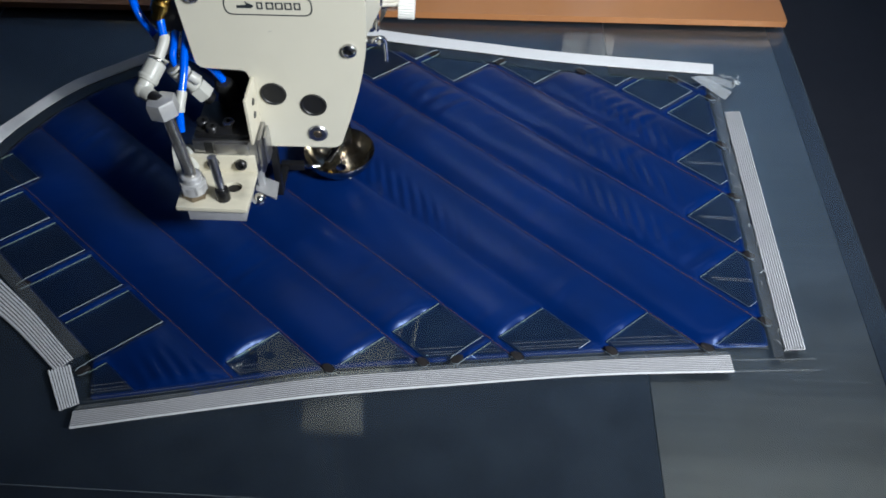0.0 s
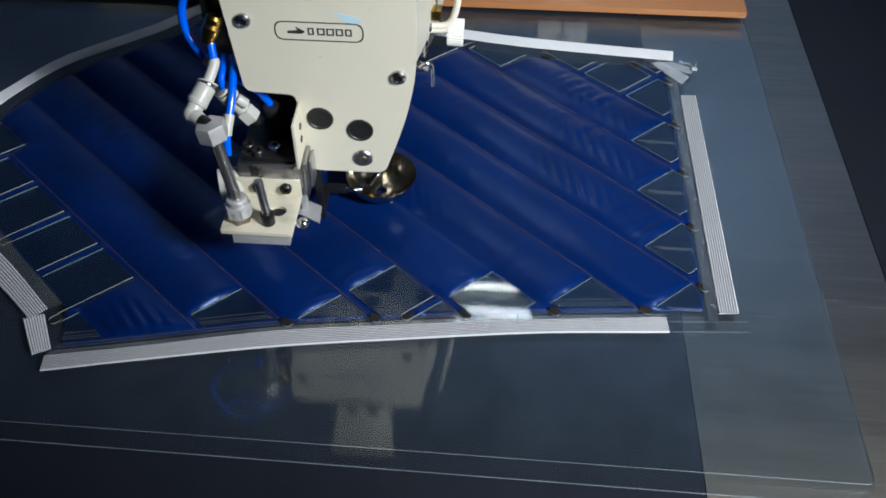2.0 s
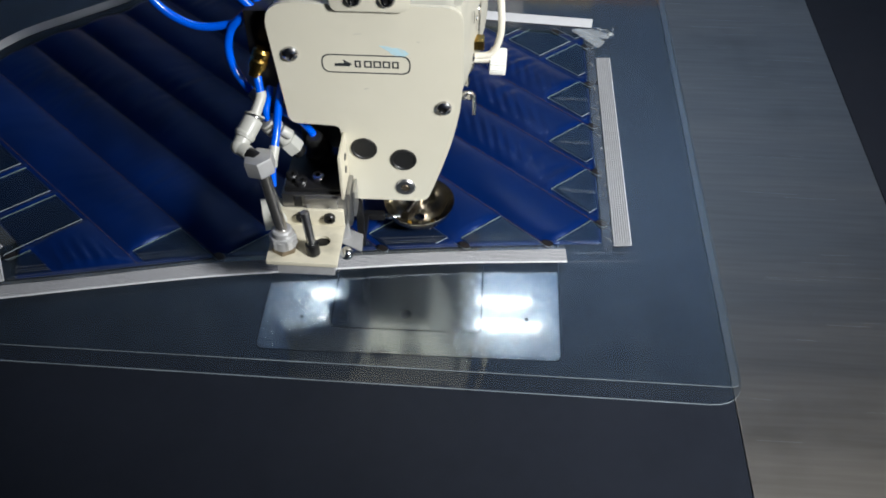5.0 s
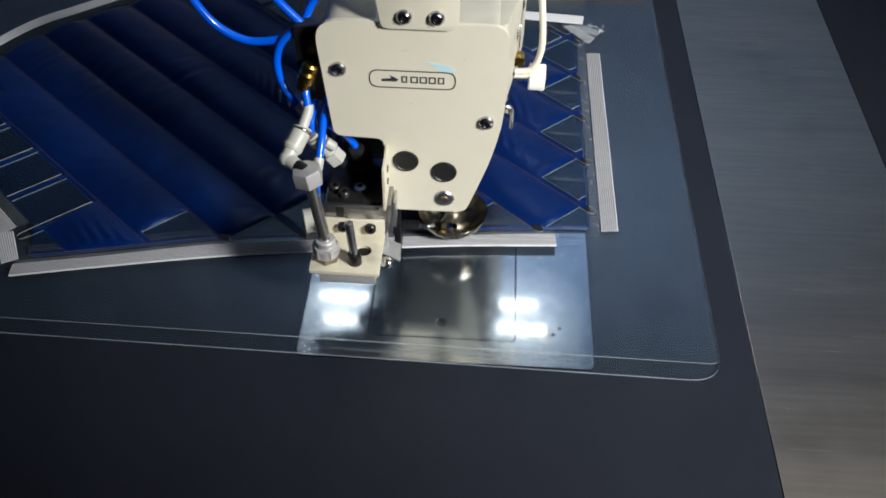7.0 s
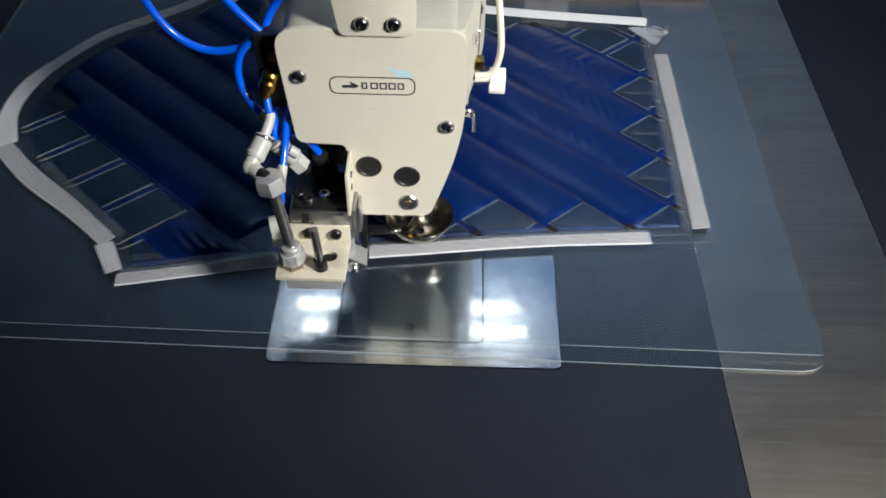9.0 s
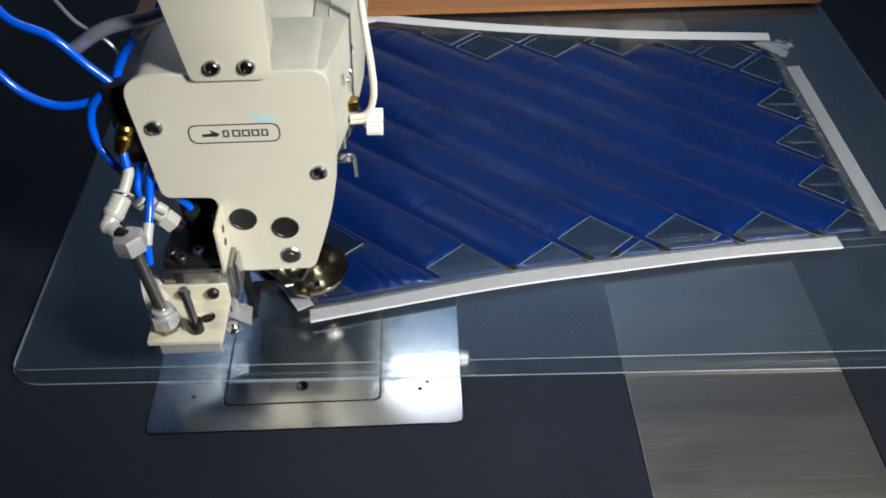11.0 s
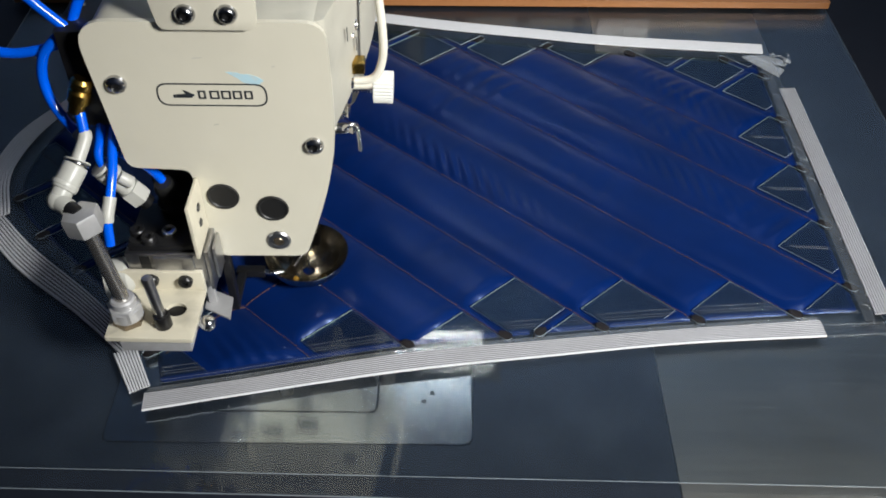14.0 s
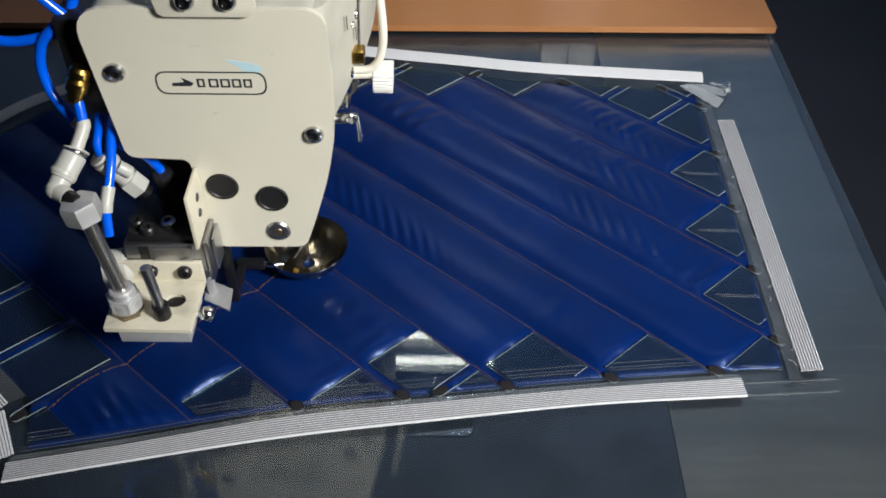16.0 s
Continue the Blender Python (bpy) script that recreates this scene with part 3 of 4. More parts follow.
# cut edges of the tape that crosses the teeth
edges = bmesh.new()
for inset_by in (0.0062, 0.0085, 0.0128, 0.0148, 0.0180):
    E1, E2 = inset(PANEL, inset_by), inset(PANEL, inset_by + 0.0003)
    for k in range(30):
        for m in range(10):
            a0, a1 = E1[k].lerp(E1[k + 1], m / 10), E1[k].lerp(E1[k + 1], (m + 1) / 10)
            b0, b1 = E2[k].lerp(E2[k + 1], m / 10), E2[k].lerp(E2[k + 1], (m + 1) / 10)
            mid = (a0 + b1) / 2
            free = all(abs((mid - tip).dot(Vector((-way.y, way.x)))) > 0.0045 or (mid - tip).length > 0.016 for tip, way in NOTCH_ENDS)
            on_tooth = inset_by < 0.011 or any(inside(np.array([mid[:]]), poly)[0] for poly in TEETH)
            if free and on_tooth:
                quad = [edges.verts.new((p.x, p.y, 0.0062)) for p in (a0, a1, b1, b0)]
                low = [edges.verts.new((p.x, p.y, 0.00605)) for p in (a0, a1, b1, b0)]
                edges.faces.new(quad)
                for c in range(4):
                    edges.faces.new((low[c], low[(c + 1) % 4], quad[(c + 1) % 4], quad[c]))
part("tape_edge", edges, M_TAPE_LINE, template, "thin cut edges of clear tape", smooth=False)["kind"] = "stuff"
strip_of_tape([(p.x, p.y) for p in IN1[-14:-1] + IN3[-14:-1][::-1]], 0.0061, "clear adhesive tape along the slanted side")
for y0 in (-0.0530, -0.0440):
    strip_of_tape([(0.2765, y0), (0.331, y0 + 0.0035), (0.331, y0 + 0.0040), (0.2765, y0 + 0.0005)], 0.0061, "thin cut edge of the end tape", M_TAPE_LINE)
strip_of_tape([(0.290, 0.2610), (0.2995, 0.2640), (0.3230, 0.2420), (0.3150, 0.2300)], 0.0076, "white-edged corner tape", M_TAPE_W)
strip_of_tape([(0.2930, 0.2630), (0.310, 0.2660), (0.3300, 0.2560), (0.325, 0.248), (0.333, 0.262), (0.314, 0.252)], 0.0064, "crumpled tape end", M_TAPE_W)
# cut edges of tape across the teeth of the straight side
for poly in TEETH:
    tip = min(poly, key=lambda p: p.x)
    if tip.x > 0.25 and tip.y < 0.19 and max(p.x for p in poly) - tip.x > 0.02:
        for drop, start in ((0.0005, 0.008), (0.0022, 0.011)):
            strip_of_tape([(tip.x + start, tip.y - drop), (0.3015, tip.y - drop - 0.001), (0.3015, tip.y - drop - 0.0006), (tip.x + start, tip.y - drop + 0.0004)], 0.0061, "thin cut edge of clear tape", M_TAPE_LINE)
# curled shreds of tape along the straight side
rag = random.Random(11)
for i in range(26):
    ty = -0.035 + 0.29 * (i + rag.random()) / 26
    tx, ang, ln = 0.3110 + rag.uniform(-0.004, 0.0015), rag.uniform(-0.9, 0.9) + 1.57, rag.uniform(0.003, 0.009)
    dx, dy = math.cos(ang) * ln, math.sin(ang) * ln
    part("tape_shred", hose([(tx, ty, 0.0064), (tx + dx * 0.5 + 0.0006, ty + dy * 0.5, 0.0072), (tx + dx, ty + dy, 0.0066)], 0.00022, 5, 4), M_SHRED, template, "curled shred of clear tape")
# tape corners that lift at the back end of the straight side
for i in range(9):
    a = rag.uniform(0, 6.28)
    tx, ty = 0.322 + rag.uniform(-0.006, 0.010), 0.258 + rag.uniform(-0.005, 0.006)
    part("tape_shred", hose([(tx, ty, 0.0068), (tx + 0.003 * math.cos(a), ty + 0.003 * math.sin(a), 0.0080), (tx + 0.007 * math.cos(a + 0.5), ty + 0.006 * math.sin(a + 0.5), 0.0070)], 0.0003, 5, 4), M_SHRED, template, "curled shred of clear tape")

board = thing("clamp_board", "brown phenolic clamping board along the template's back edge", "board")
part("board_panel", slab(rounded([(-0.365, 0.342), (0.3885, 0.3405), (0.3885, 0.47), (-0.365, 0.47)], [0.002, 0.002, 0.002, 0.002]), 0.0087, 0.0147, edge_bevel=0.0005), M_BROWN, board, smooth=False)
part("groove_strip", box(0.20, 0.36, 0.4235, 0.4255, 0.0146, 0.0152, 0.0002), M_BROWN, board, "raised brown seam line")

carriage = thing("clamp_carriage", "pale metal clamp carriage with white hinge plates on brown board", "carriage")
part("base_rail", box(-0.30, 0.345, 0.4460, 0.4690, 0.0148, 0.0400, 0.001), M_FRAME, carriage, "dark base rail")
part("beam", slab(rounded([(-0.30, 0.0400), (0.345, 0.0400), (0.345, 0.0560), (0.328, 0.0860), (-0.30, 0.0860)], 0.002), 0.4440, 0.4660, axis="y", edge_bevel=0.0008), M_CREAM_D, carriage, "pale beam with a slanted end", smooth=False)
for hx in (0.1955, 0.2235):
    leaf = part("hinge_plate", slab(rounded([(hx, 0.0300), (hx + 0.0262, 0.0300), (hx + 0.0262, 0.1150), (hx, 0.1150)], 0.0015), 0.4395, 0.4435, axis="y", edge_bevel=0.0004), M_HINGE, carriage, "white upright hinge plate", smooth=False)
    for sx, sz in ((0.002 if hx < 0.2 else 0.0235, 0.0690), (0.0235 if hx < 0.2 else 0.004, 0.0950)):
        part("hinge_screw", spin([(0, 0.0012), (0.0018, 0.0010), (0.0030, 0.0004), (0.0030, -0.0005)], (hx + sx, 0.4395, sz), (0, -1, 0), 14), M_BLACK, leaf)
for cx in (-0.02, 0.045, 0.11, 0.17):
    part("clamp_block", box(cx, cx + 0.012, 0.4400, 0.4438, 0.0500, 0.0800, 0.001), M_BLACK, carriage, "black clamp block")

# ---- quilted fabric ----
fabric = thing("quilted_panel", "navy blue quilted nylon garment panel with orange stitching", "fabric panel")
STEP = 0.00175
gx, gy = np.arange(-0.30, 0.3151, STEP), np.arange(-0.115, 0.350, STEP)
X, Y = np.meshgrid(gx, gy, indexing="ij")
pts = np.stack([X.ravel(), Y.ravel()], 1)
FAB = inset(PANEL, 0.0095)
keep = inside(pts, FAB)
under = ~inside(pts, HOLE)
for poly in TEETH:
    under |= inside(pts, poly) if area_of(poly) > 0 else inside(pts, poly[::-1])
under = under.reshape(X.shape)
press = np.where(under, 0.0, 1.0)
for _ in range(16):
    p = np.pad(press, 1, mode="edge")
    blur = (p[:-2, 1:-1] + p[2:, 1:-1] + p[1:-1, :-2] + p[1:-1, 2:] + 4 * p[1:-1, 1:-1]) / 8
    press = np.minimum(np.where(under, 0.0, 1.0), blur)
cc = (Y + SL * X - c_seam(0)) / PITCH
fr = np.abs(cc - np.round(cc)) * 2          # 0 on a seam, 1 half way
puff = np.clip(1 - (1 - fr) ** 2.3, 0, 1) ** 0.8
along = (X - SL * Y) / math.hypot(1, SL)


def lumps(px, py, seed):
    return np.array([noise.noise((a, b, seed)) for a, b in zip(px.ravel(), py.ravel())]).reshape(px.shape)


wob = lumps(X * 9, Y * 9, 1.0)
sag = lumps(X * 24, Y * 24, 9.0)
gath = lumps(along * 120 + wob * 3, cc * 0.9, 3.0)
fold = lumps(along * 55 + wob * 4, cc * 1.1, 7.0)
rimgap = gap_to(pts, HOLE).reshape(X.shape)
patch = np.clip(lumps(X * 11, Y * 11, 5.0) * 2.6 + 0.9 * np.exp(-rimgap / 0.018) * (Y < 0.1), 0, 1.2)
ridge = np.sin((X + 0.15 * Y) * 2 * math.pi / 0.0078 + wob * 5) * np.exp(-((X - 0.050) / 0.045) ** 2 - ((cc - 2.25) / 0.20) ** 2)
for at_x, at_c in ((0.228, 5.42), (0.236, 6.40), (0.215, 4.45)):
    ridge = ridge + 0.8 * np.sin((X + 0.12 * Y) * 2 * math.pi / 0.0085 + wob * 6) * np.exp(-((X - at_x) / 0.034) ** 2 - ((cc - at_c) / 0.24) ** 2)
near_hem = np.exp(-((X + 0.088) / 0.026) ** 2 - ((Y + 0.070) / 0.014) ** 2)
crease = np.sin((X * 0.8 + Y * 0.6) * 2 * math.pi / 0.0085 + wob * 7) * near_hem
Z = 0.0030 + press * (ridge * 0.0008 + crease * 0.0009) + press * (0.0009 + puff * (0.0046 + 0.0012 * wob + 0.0007 * sag) + (0.25 + puff) * 0.6 * (gath * 0.0010 * (0.05 + 1.3 * patch) + fold * 0.0004))
Z = np.maximum(Z, 0.0027)
Z = np.where(under, np.minimum(Z, 0.0044), Z)
idx = -np.ones(X.shape, int)
verts, faces = [], []
km = keep.reshape(X.shape)
for i in range(X.shape[0]):
    for j in range(X.shape[1]):
        if km[i, j]:
            idx[i, j] = len(verts)
            verts.append((X[i, j], Y[i, j], Z[i, j]))
for i in range(X.shape[0] - 1):
    for j in range(X.shape[1] - 1):
        q = (idx[i, j], idx[i + 1, j], idx[i + 1, j + 1], idx[i, j + 1])
        if min(q) >= 0:
            faces.append(q)
# the cut edge follows the panel's outline
for i in range(X.shape[0]):
    for j in range(X.shape[1]):
        n = idx[i, j]
        if n < 0:
            continue
        ring = idx[max(i - 1, 0):i + 2, max(j - 1, 0):j + 2]
        if ring.size < 9 or ring.min() < 0:
            p = Vector(verts[n][:2])
            near = min(((p - (a + (b - a) * max(0, min(1, (p - a).dot(b - a) / max((b - a).length_squared, 1e-12))))).length, a, b) for a, b in zip(FAB, FAB[1:] + FAB[:1]))
            _, a, b = near
            q = a + (b - a) * max(0, min(1, (p - a).dot(b - a) / max((b - a).length_squared, 1e-12)))
            verts[n] = (q.x, q.y, 0.0028)
me = bpy.data.meshes.new("shell")
me.from_pydata(verts, [], faces)
me.materials.append(M_FABRIC)
for p in me.polygons:
    p.use_smooth = True
shell = new("shell", me)
shell.parent = fabric
solid = shell.modifiers.new("cloth", "SOLIDIFY")
solid.thickness, solid.offset = 0.0004, -1


def fabric_z(x, y):
    i, j = int(round((x - gx[0]) / STEP)), int(round((y - gy[0]) / STEP))
    if 0 <= i < X.shape[0] and 0 <= j < X.shape[1]:
        return Z[i, j]
    return 0.003


# dark tangles of thread where the seams run out in the slots
for tip, way in NOTCH_ENDS:
    side = Vector((-way.y, way.x))
    rim = []
    for i in range(22):
        a = 2 * math.pi * i / 22
        f = random.uniform(0.9, 1.05)
        p = tip - way * 0.0012 + way * (0.0052 * math.cos(a) * f) + side * (0.0032 * math.sin(a) * f)
        rim.append((p.x, p.y))
    part("thread_tangle", slab(rim, 0.0029, 0.0056, edge_bevel=0.0008), M_TANGLE, fabric, "dark tangled thread ends")

STITCH, GAP = 0.0027, 0.0008


def stitches(x0, x1, line, slope, drop=0.0):
    """A row of short thread dashes along y = line + slope * x."""
    bm = bmesh.new()
    length = math.hypot(1, slope)
    ux, uy = 1 / length, slope / length
    s, end = 0.0, (x1 - x0) * length
    while s < end:
        a = (x0 + ux * s, line + slope * (x0 + ux * s))
        b = (x0 + ux * (s + STITCH), line + slope * (x0 + ux * (s + STITCH)))
        ok = inside(np.array([a, b]), FAB)
        if ok.all():
            za, zb = fabric_z(*a) + 0.0004 - drop, fabric_z(*b) + 0.0004 - drop
            w, nx, ny = 0.00026, -uy, ux
            vs = []
            for (px, py), pz in ((a, za), (b, zb)):
                vs.append([bm.verts.new((px + nx * w * o, py + ny * w * o, pz + h)) for o, h in ((-1, -0.0006), (-0.7, 0.0002), (0.7, 0.0002), (1, -0.0006))])
            for m in range(3):
                bm.faces.new((vs[0][m], vs[1][m], vs[1][m + 1], vs[0][m + 1]))
            bm.faces.new(vs[0])
            bm.faces.new(vs[1][::-1])
        s += STITCH + GAP
    return bm


NEEDLE = (-0.001, 0.134)
for k in range(-2, 7):
    if k == 2:
        continue
    bm = stitches(-0.29, 0.31, c_seam(k), -SL)
    if len(bm.verts):
        ob = part("seam", bm, M_THREAD, fabric, "row of orange lockstitches")
        ob["kind"] = "stuff"
    else:
        bm.free()
# the seam in work: the upper stretch is sewn, the rest follows piece by piece
ob = part("seam", stitches(-0.29, NEEDLE[0], c_seam(2), -SL), M_THREAD, fabric, "row of orange lockstitches")
ob["kind"] = "stuff"

TEMPLATE_ROWS = [
    (0.0, pose(0.0000, 0.0000, 0, 0, 0, 0.00)),
    (0.5, pose(-0.0162, 0.0138, 0, 0, 0, 0.03)),
    (1.0, pose(-0.0327, 0.0285, 0, 0, 0, 0.05)),
    (1.5, pose(-0.0479, 0.0423, 0, 0, 0, 0.09)),
    (2.0, pose(-0.0655, 0.0572, 0, 0, 0, 0.08)),
    (2.5, pose(-0.0805, 0.0709, 0, 0, 0, 0.07)),
    (3.0, pose(-0.0974, 0.0850, 0, 0, 0, 0.08)),
    (3.5, pose(-0.1112, 0.0991, 0, 0, 0, 0.00)),
    (4.0, pose(-0.1287, 0.1135, 0, 0, 0, 0.08)),
    (4.2, pose(-0.1360, 0.1197, 0, 0, 0, 0.05)),
    (4.5, pose(-0.1456, 0.1284, 0, 0, 0, 0.05)),
    (5.0, pose(-0.1621, 0.1427, 0, 0, 0, 0.03)),
    (5.5, pose(-0.1784, 0.1570, 0, 0, 0, 0.00)),
    (6.0, pose(-0.1948, 0.1704, 0, 0, 0, 0.00)),
    (6.5, pose(-0.1966, 0.1722, 0, 0, 0, -0.08)),
    (7.0, pose(-0.1932, 0.1689, 0, 0, 0, 0.03)),
    (7.5, pose(-0.1912, 0.1683, 0, 0, 0, 0.04)),
    (8.0, pose(-0.1920, 0.1677, 0, 0, 0, -0.08)),
    (8.2, pose(-0.1912, 0.1670, 0, 0, 0, -0.06)),
    (8.5, pose(-0.1912, 0.1670, 0, 0, 0, -0.05)),
    (9.0, pose(-0.0900, 0.1770, 0, 0, 0, -0.05)),
    (9.8, pose(0.1200, 0.1985, 0, 0, 0, -0.05)),
    (10.3, pose(0.1362, 0.1995, 0, 0, 0, -0.05)),
    (10.5, pose(0.1369, 0.2033, 0, 0, 0, -0.04)),
    (11.0, pose(0.1392, 0.2052, 0, 0, 0, -0.05)),
    (11.5, pose(0.1312, 0.1974, 0, 0, 0, -0.14)),
    (12.0, pose(0.1154, 0.1832, 0, 0, 0, -0.03)),
    (12.5, pose(0.1006, 0.1714, 0, 0, 0, 0.07)),
    (13.0, pose(0.0851, 0.1574, 0, 0, 0, 0.12)),
    (13.5, pose(0.0705, 0.1447, 0, 0, 0, 0.16)),
    (14.0, pose(0.0542, 0.1312, 0, 0, 0, 0.20)),
    (14.5, pose(0.0387, 0.1187, 0, 0, 0, 0.24)),
    (15.0, pose(0.0230, 0.1047, 0, 0, 0, 0.14)),
    (15.5, pose(0.0069, 0.0916, 0, 0, 0, 0.11)),
    (16.0, pose(-0.0085, 0.0777, 0, 0, 0, 0.24)),
]


FRESH = []


def needle_on_panel(t):
    for (t0, m0), (t1, m1) in zip(TEMPLATE_ROWS, TEMPLATE_ROWS[1:]):
        if t0 <= t <= t1:
            f = (t - t0) / (t1 - t0)
            p = m0.translation.lerp(m1.translation, f)
            return NEEDLE[0] - p.x, NEEDLE[1] - p.y


for t0, t1, slope, line in ((0.0, 6.0, -SL, c_seam(2)), (11.2, 16.0, SL, SEWN_LINE)):
    steps = 16
    for i in range(steps):
        ta, tb = t0 + (t1 - t0) * i / steps, t0 + (t1 - t0) * (i + 1) / steps
        xa, xb = sorted((needle_on_panel(ta)[0], needle_on_panel(tb)[0]))
        if xb - xa < 0.003:
            continue
        bm = stitches(xa, xb - 0.001, line, slope)
        if len(bm.verts):
            FRESH.append((part("fresh_stitches", bm, M_THREAD, fabric, "newly sewn orange stitches"), tb))
        else:
            bm.free()

# ---- sewing head ----
FY = 0.083
head = thing("sewing_machine_head", "cream enamelled industrial sewing machine head", "sewing machine")
FACE = [(-0.0885, 0.2240), (0.0325, 0.2240), (0.0330, 0.1640), (0.0290, 0.1330), (0.0190, 0.0980), (0.0090, 0.0695), (-0.0420, 0.0690), (-0.0465, 0.0800), (-0.0475, 0.1335), (-0.0805, 0.1350)]
FACE_R = rounded(FACE, [0.018, 0.012, 0.02, 0.02, 0.02, 0.006, 0.006, 0.008, 0.005, 0.006])
part("face_plate", slab(FACE_R, FY, FY + 0.003, axis="y", edge_bevel=0.0008), M_CREAM, head, "cream enamelled cover plate", smooth=False)
BODY = [(x * 1.0 + (0.002 if x < -0.02 else -0.001), z - 0.0012 if z > 0.2 else z + 0.002) for x, z in FACE]
part("head_casting", slab(rounded(BODY, [0.018, 0.012, 0.02, 0.02, 0.02, 0.006, 0.006, 0.008, 0.005, 0.006]), FY + 0.0035, 0.150, axis="y", edge_bevel=0.001), M_CREAM_D, head, "darker cream casting")
ARMP = [(-0.083, 0.222), (0.030, 0.222), (0.040, 0.205), (0.043, 0.150), (0.034, 0.125), (-0.080, 0.135)]
part("arm", slab(rounded(ARMP, [0.02, 0.022, 0.02, 0.01, 0.01, 0.01]), 0.1505, 0.70, axis="y", edge_bevel=0.004), M_CREAM_D, head, "darker cream machine arm")
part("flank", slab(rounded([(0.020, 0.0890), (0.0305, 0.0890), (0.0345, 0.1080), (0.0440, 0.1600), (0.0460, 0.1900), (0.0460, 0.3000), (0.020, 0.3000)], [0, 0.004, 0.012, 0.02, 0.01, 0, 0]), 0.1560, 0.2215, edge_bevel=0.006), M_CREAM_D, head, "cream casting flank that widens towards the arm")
for gy, gz in ((0.1180, 0.2000), (0.1330, 0.1850)):
    part("casting_scratch", box(0.0362 + (gy - 0.108) * 0.18, 0.0366 + (gy - 0.108) * 0.18, gy, gy + 0.0012, gz - 0.008, gz, 0.0001), M_DARK, head, "dark scratch in the enamel")
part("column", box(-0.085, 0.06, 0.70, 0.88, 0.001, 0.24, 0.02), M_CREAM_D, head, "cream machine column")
# marks on the cover plate
out = rounded([(-0.0552, 0.1758), (0.0002, 0.1758), (0.0002, 0.1895), (-0.0552, 0.1895)], 0.006)
inn = rounded([(-0.0544, 0.1766), (-0.0006, 0.1766), (-0.0006, 0.1887), (-0.0544, 0.1887)], 0.0054)
part("badge_outline", slab(out, FY - 0.00015, FY + 0.0002, holes=[inn], axis="y"), M_INK, head, "dark printed badge outline", smooth=False)
part("badge_mark", slab([(-0.0472, 0.1808), (-0.0380, 0.1808), (-0.0362, 0.1826), (-0.0420, 0.1858), (-0.0408, 0.1832), (-0.0470, 0.1826)], FY - 0.00015, FY + 0.0002, axis="y"), M_INK, head, "dark printed emblem", smooth=False)
for i, w in enumerate((0.0038, 0.0048, 0.0048, 0.0046, 0.0042)):
    x = -0.0345 + i * 0.0058
    part("badge_bar", slab([(x, 0.1802), (x + w, 0.1802), (x + w, 0.1852), (x, 0.1852)], FY - 0.00015, FY + 0.0002, holes=[[(x + 0.0010, 0.1811), (x + w - 0.0010, 0.1811), (x + w - 0.0010, 0.1843), (x + 0.0010, 0.1843)]], axis="y"), M_INK, head, "dark printed bar", smooth=False)
part("paint_rub", slab([(-0.0190, 0.1965), (-0.0140, 0.1962), (-0.0105, 0.1950), (-0.0070, 0.1952), (-0.0030, 0.1934), (-0.0004, 0.1912), (-0.0015, 0.1906), (-0.0030, 0.1893), (-0.0070, 0.1890), (-0.0110, 0.1904), (-0.0130, 0.1925)], FY - 0.0001, FY + 0.0002, axis="y"), M_BLUE_MARK, head, "pale blue paint rub", smooth=False)


for cx, cz, cw in ((-0.0345, 0.2035, 0.0050), (-0.0300, 0.1635, 0.0028), (0.0040, 0.1990, 0.0020)):
    part("scuff", slab(rounded([(cx, cz), (cx + cw, cz + 0.0006), (cx + cw * 1.2, cz + 0.0013), (cx + cw * 0.3, cz + 0.0011)], 0.0003), FY - 0.00008, FY + 0.0002, axis="y"), M_SCUFF, head, "faint grey scuff in the enamel", smooth=False)


def button_screw(x, z, r=0.0052, y=FY, parent=None, mat=None):
    p = part("screw", spin([(0.0018, 0.0018), (0.0020, 0.0030), (0.0034, 0.0028), (0.0048 * r / 0.0052, 0.0016), (r, 0.0), (r, -0.001)], (x, y, z), (0, -1, 0), 24), mat or M_BOLT, parent or head, "domed steel screw")
    part("socket", rod((x, y - 0.0022, z), (x, y - 0.0004, z), 0.0019, sides=6), M_BLACK, p)
    return p


button_screw(-0.0742, 0.1888)
button_screw(0.0208, 0.1512)
for hx, hz in ((-0.0328, 0.1150), (-0.0064, 0.1066)):
    part("plug", spin([(0, 0.0004), (0.0070, 0.0004), (0.0076, 0.0010), (0.0086, 0.0010), (0.0090, 0.0), (0.0090, -0.001)], (hx, FY, hz), (0, -1, 0), 32), M_RUBBER, head, "black rubber hole plug")
sc = part("guide_bush", spin([(0.003, 0.0004), (0.0034, 0.0016), (0.0060, 0.0014), (0.0070, 0.0004), (0.0070, -0.001)], (-0.0058, FY, 0.0820), (0, -1, 0), 28), M_BLOCK, head, "worn steel bush")
part("bush_screw", spin([(0, 0.002), (0.0024, 0.0018), (0.0032, 0.0006)], (-0.0058, FY, 0.0820), (0, -1, 0), 16), M_BRONZE, sc)
# bracket that rises from the head
tb = part("top_bracket", slab(rounded([(-0.0455, 0.2215), (0.0010, 0.2215), (0.0035, 0.305), (-0.0585, 0.305)], [0.004, 0.006, 0.002, 0.002]), 0.080, 0.0825, axis="y", edge_bevel=0.0006), M_CREAM, head, "cream upright bracket")
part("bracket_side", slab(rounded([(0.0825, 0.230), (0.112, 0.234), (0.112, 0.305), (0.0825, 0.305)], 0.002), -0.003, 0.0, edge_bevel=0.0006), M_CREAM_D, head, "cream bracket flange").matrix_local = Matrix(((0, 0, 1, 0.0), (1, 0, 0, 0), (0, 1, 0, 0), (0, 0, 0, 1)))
button_screw(-0.0318, 0.2302, 0.0050, 0.080, tb)
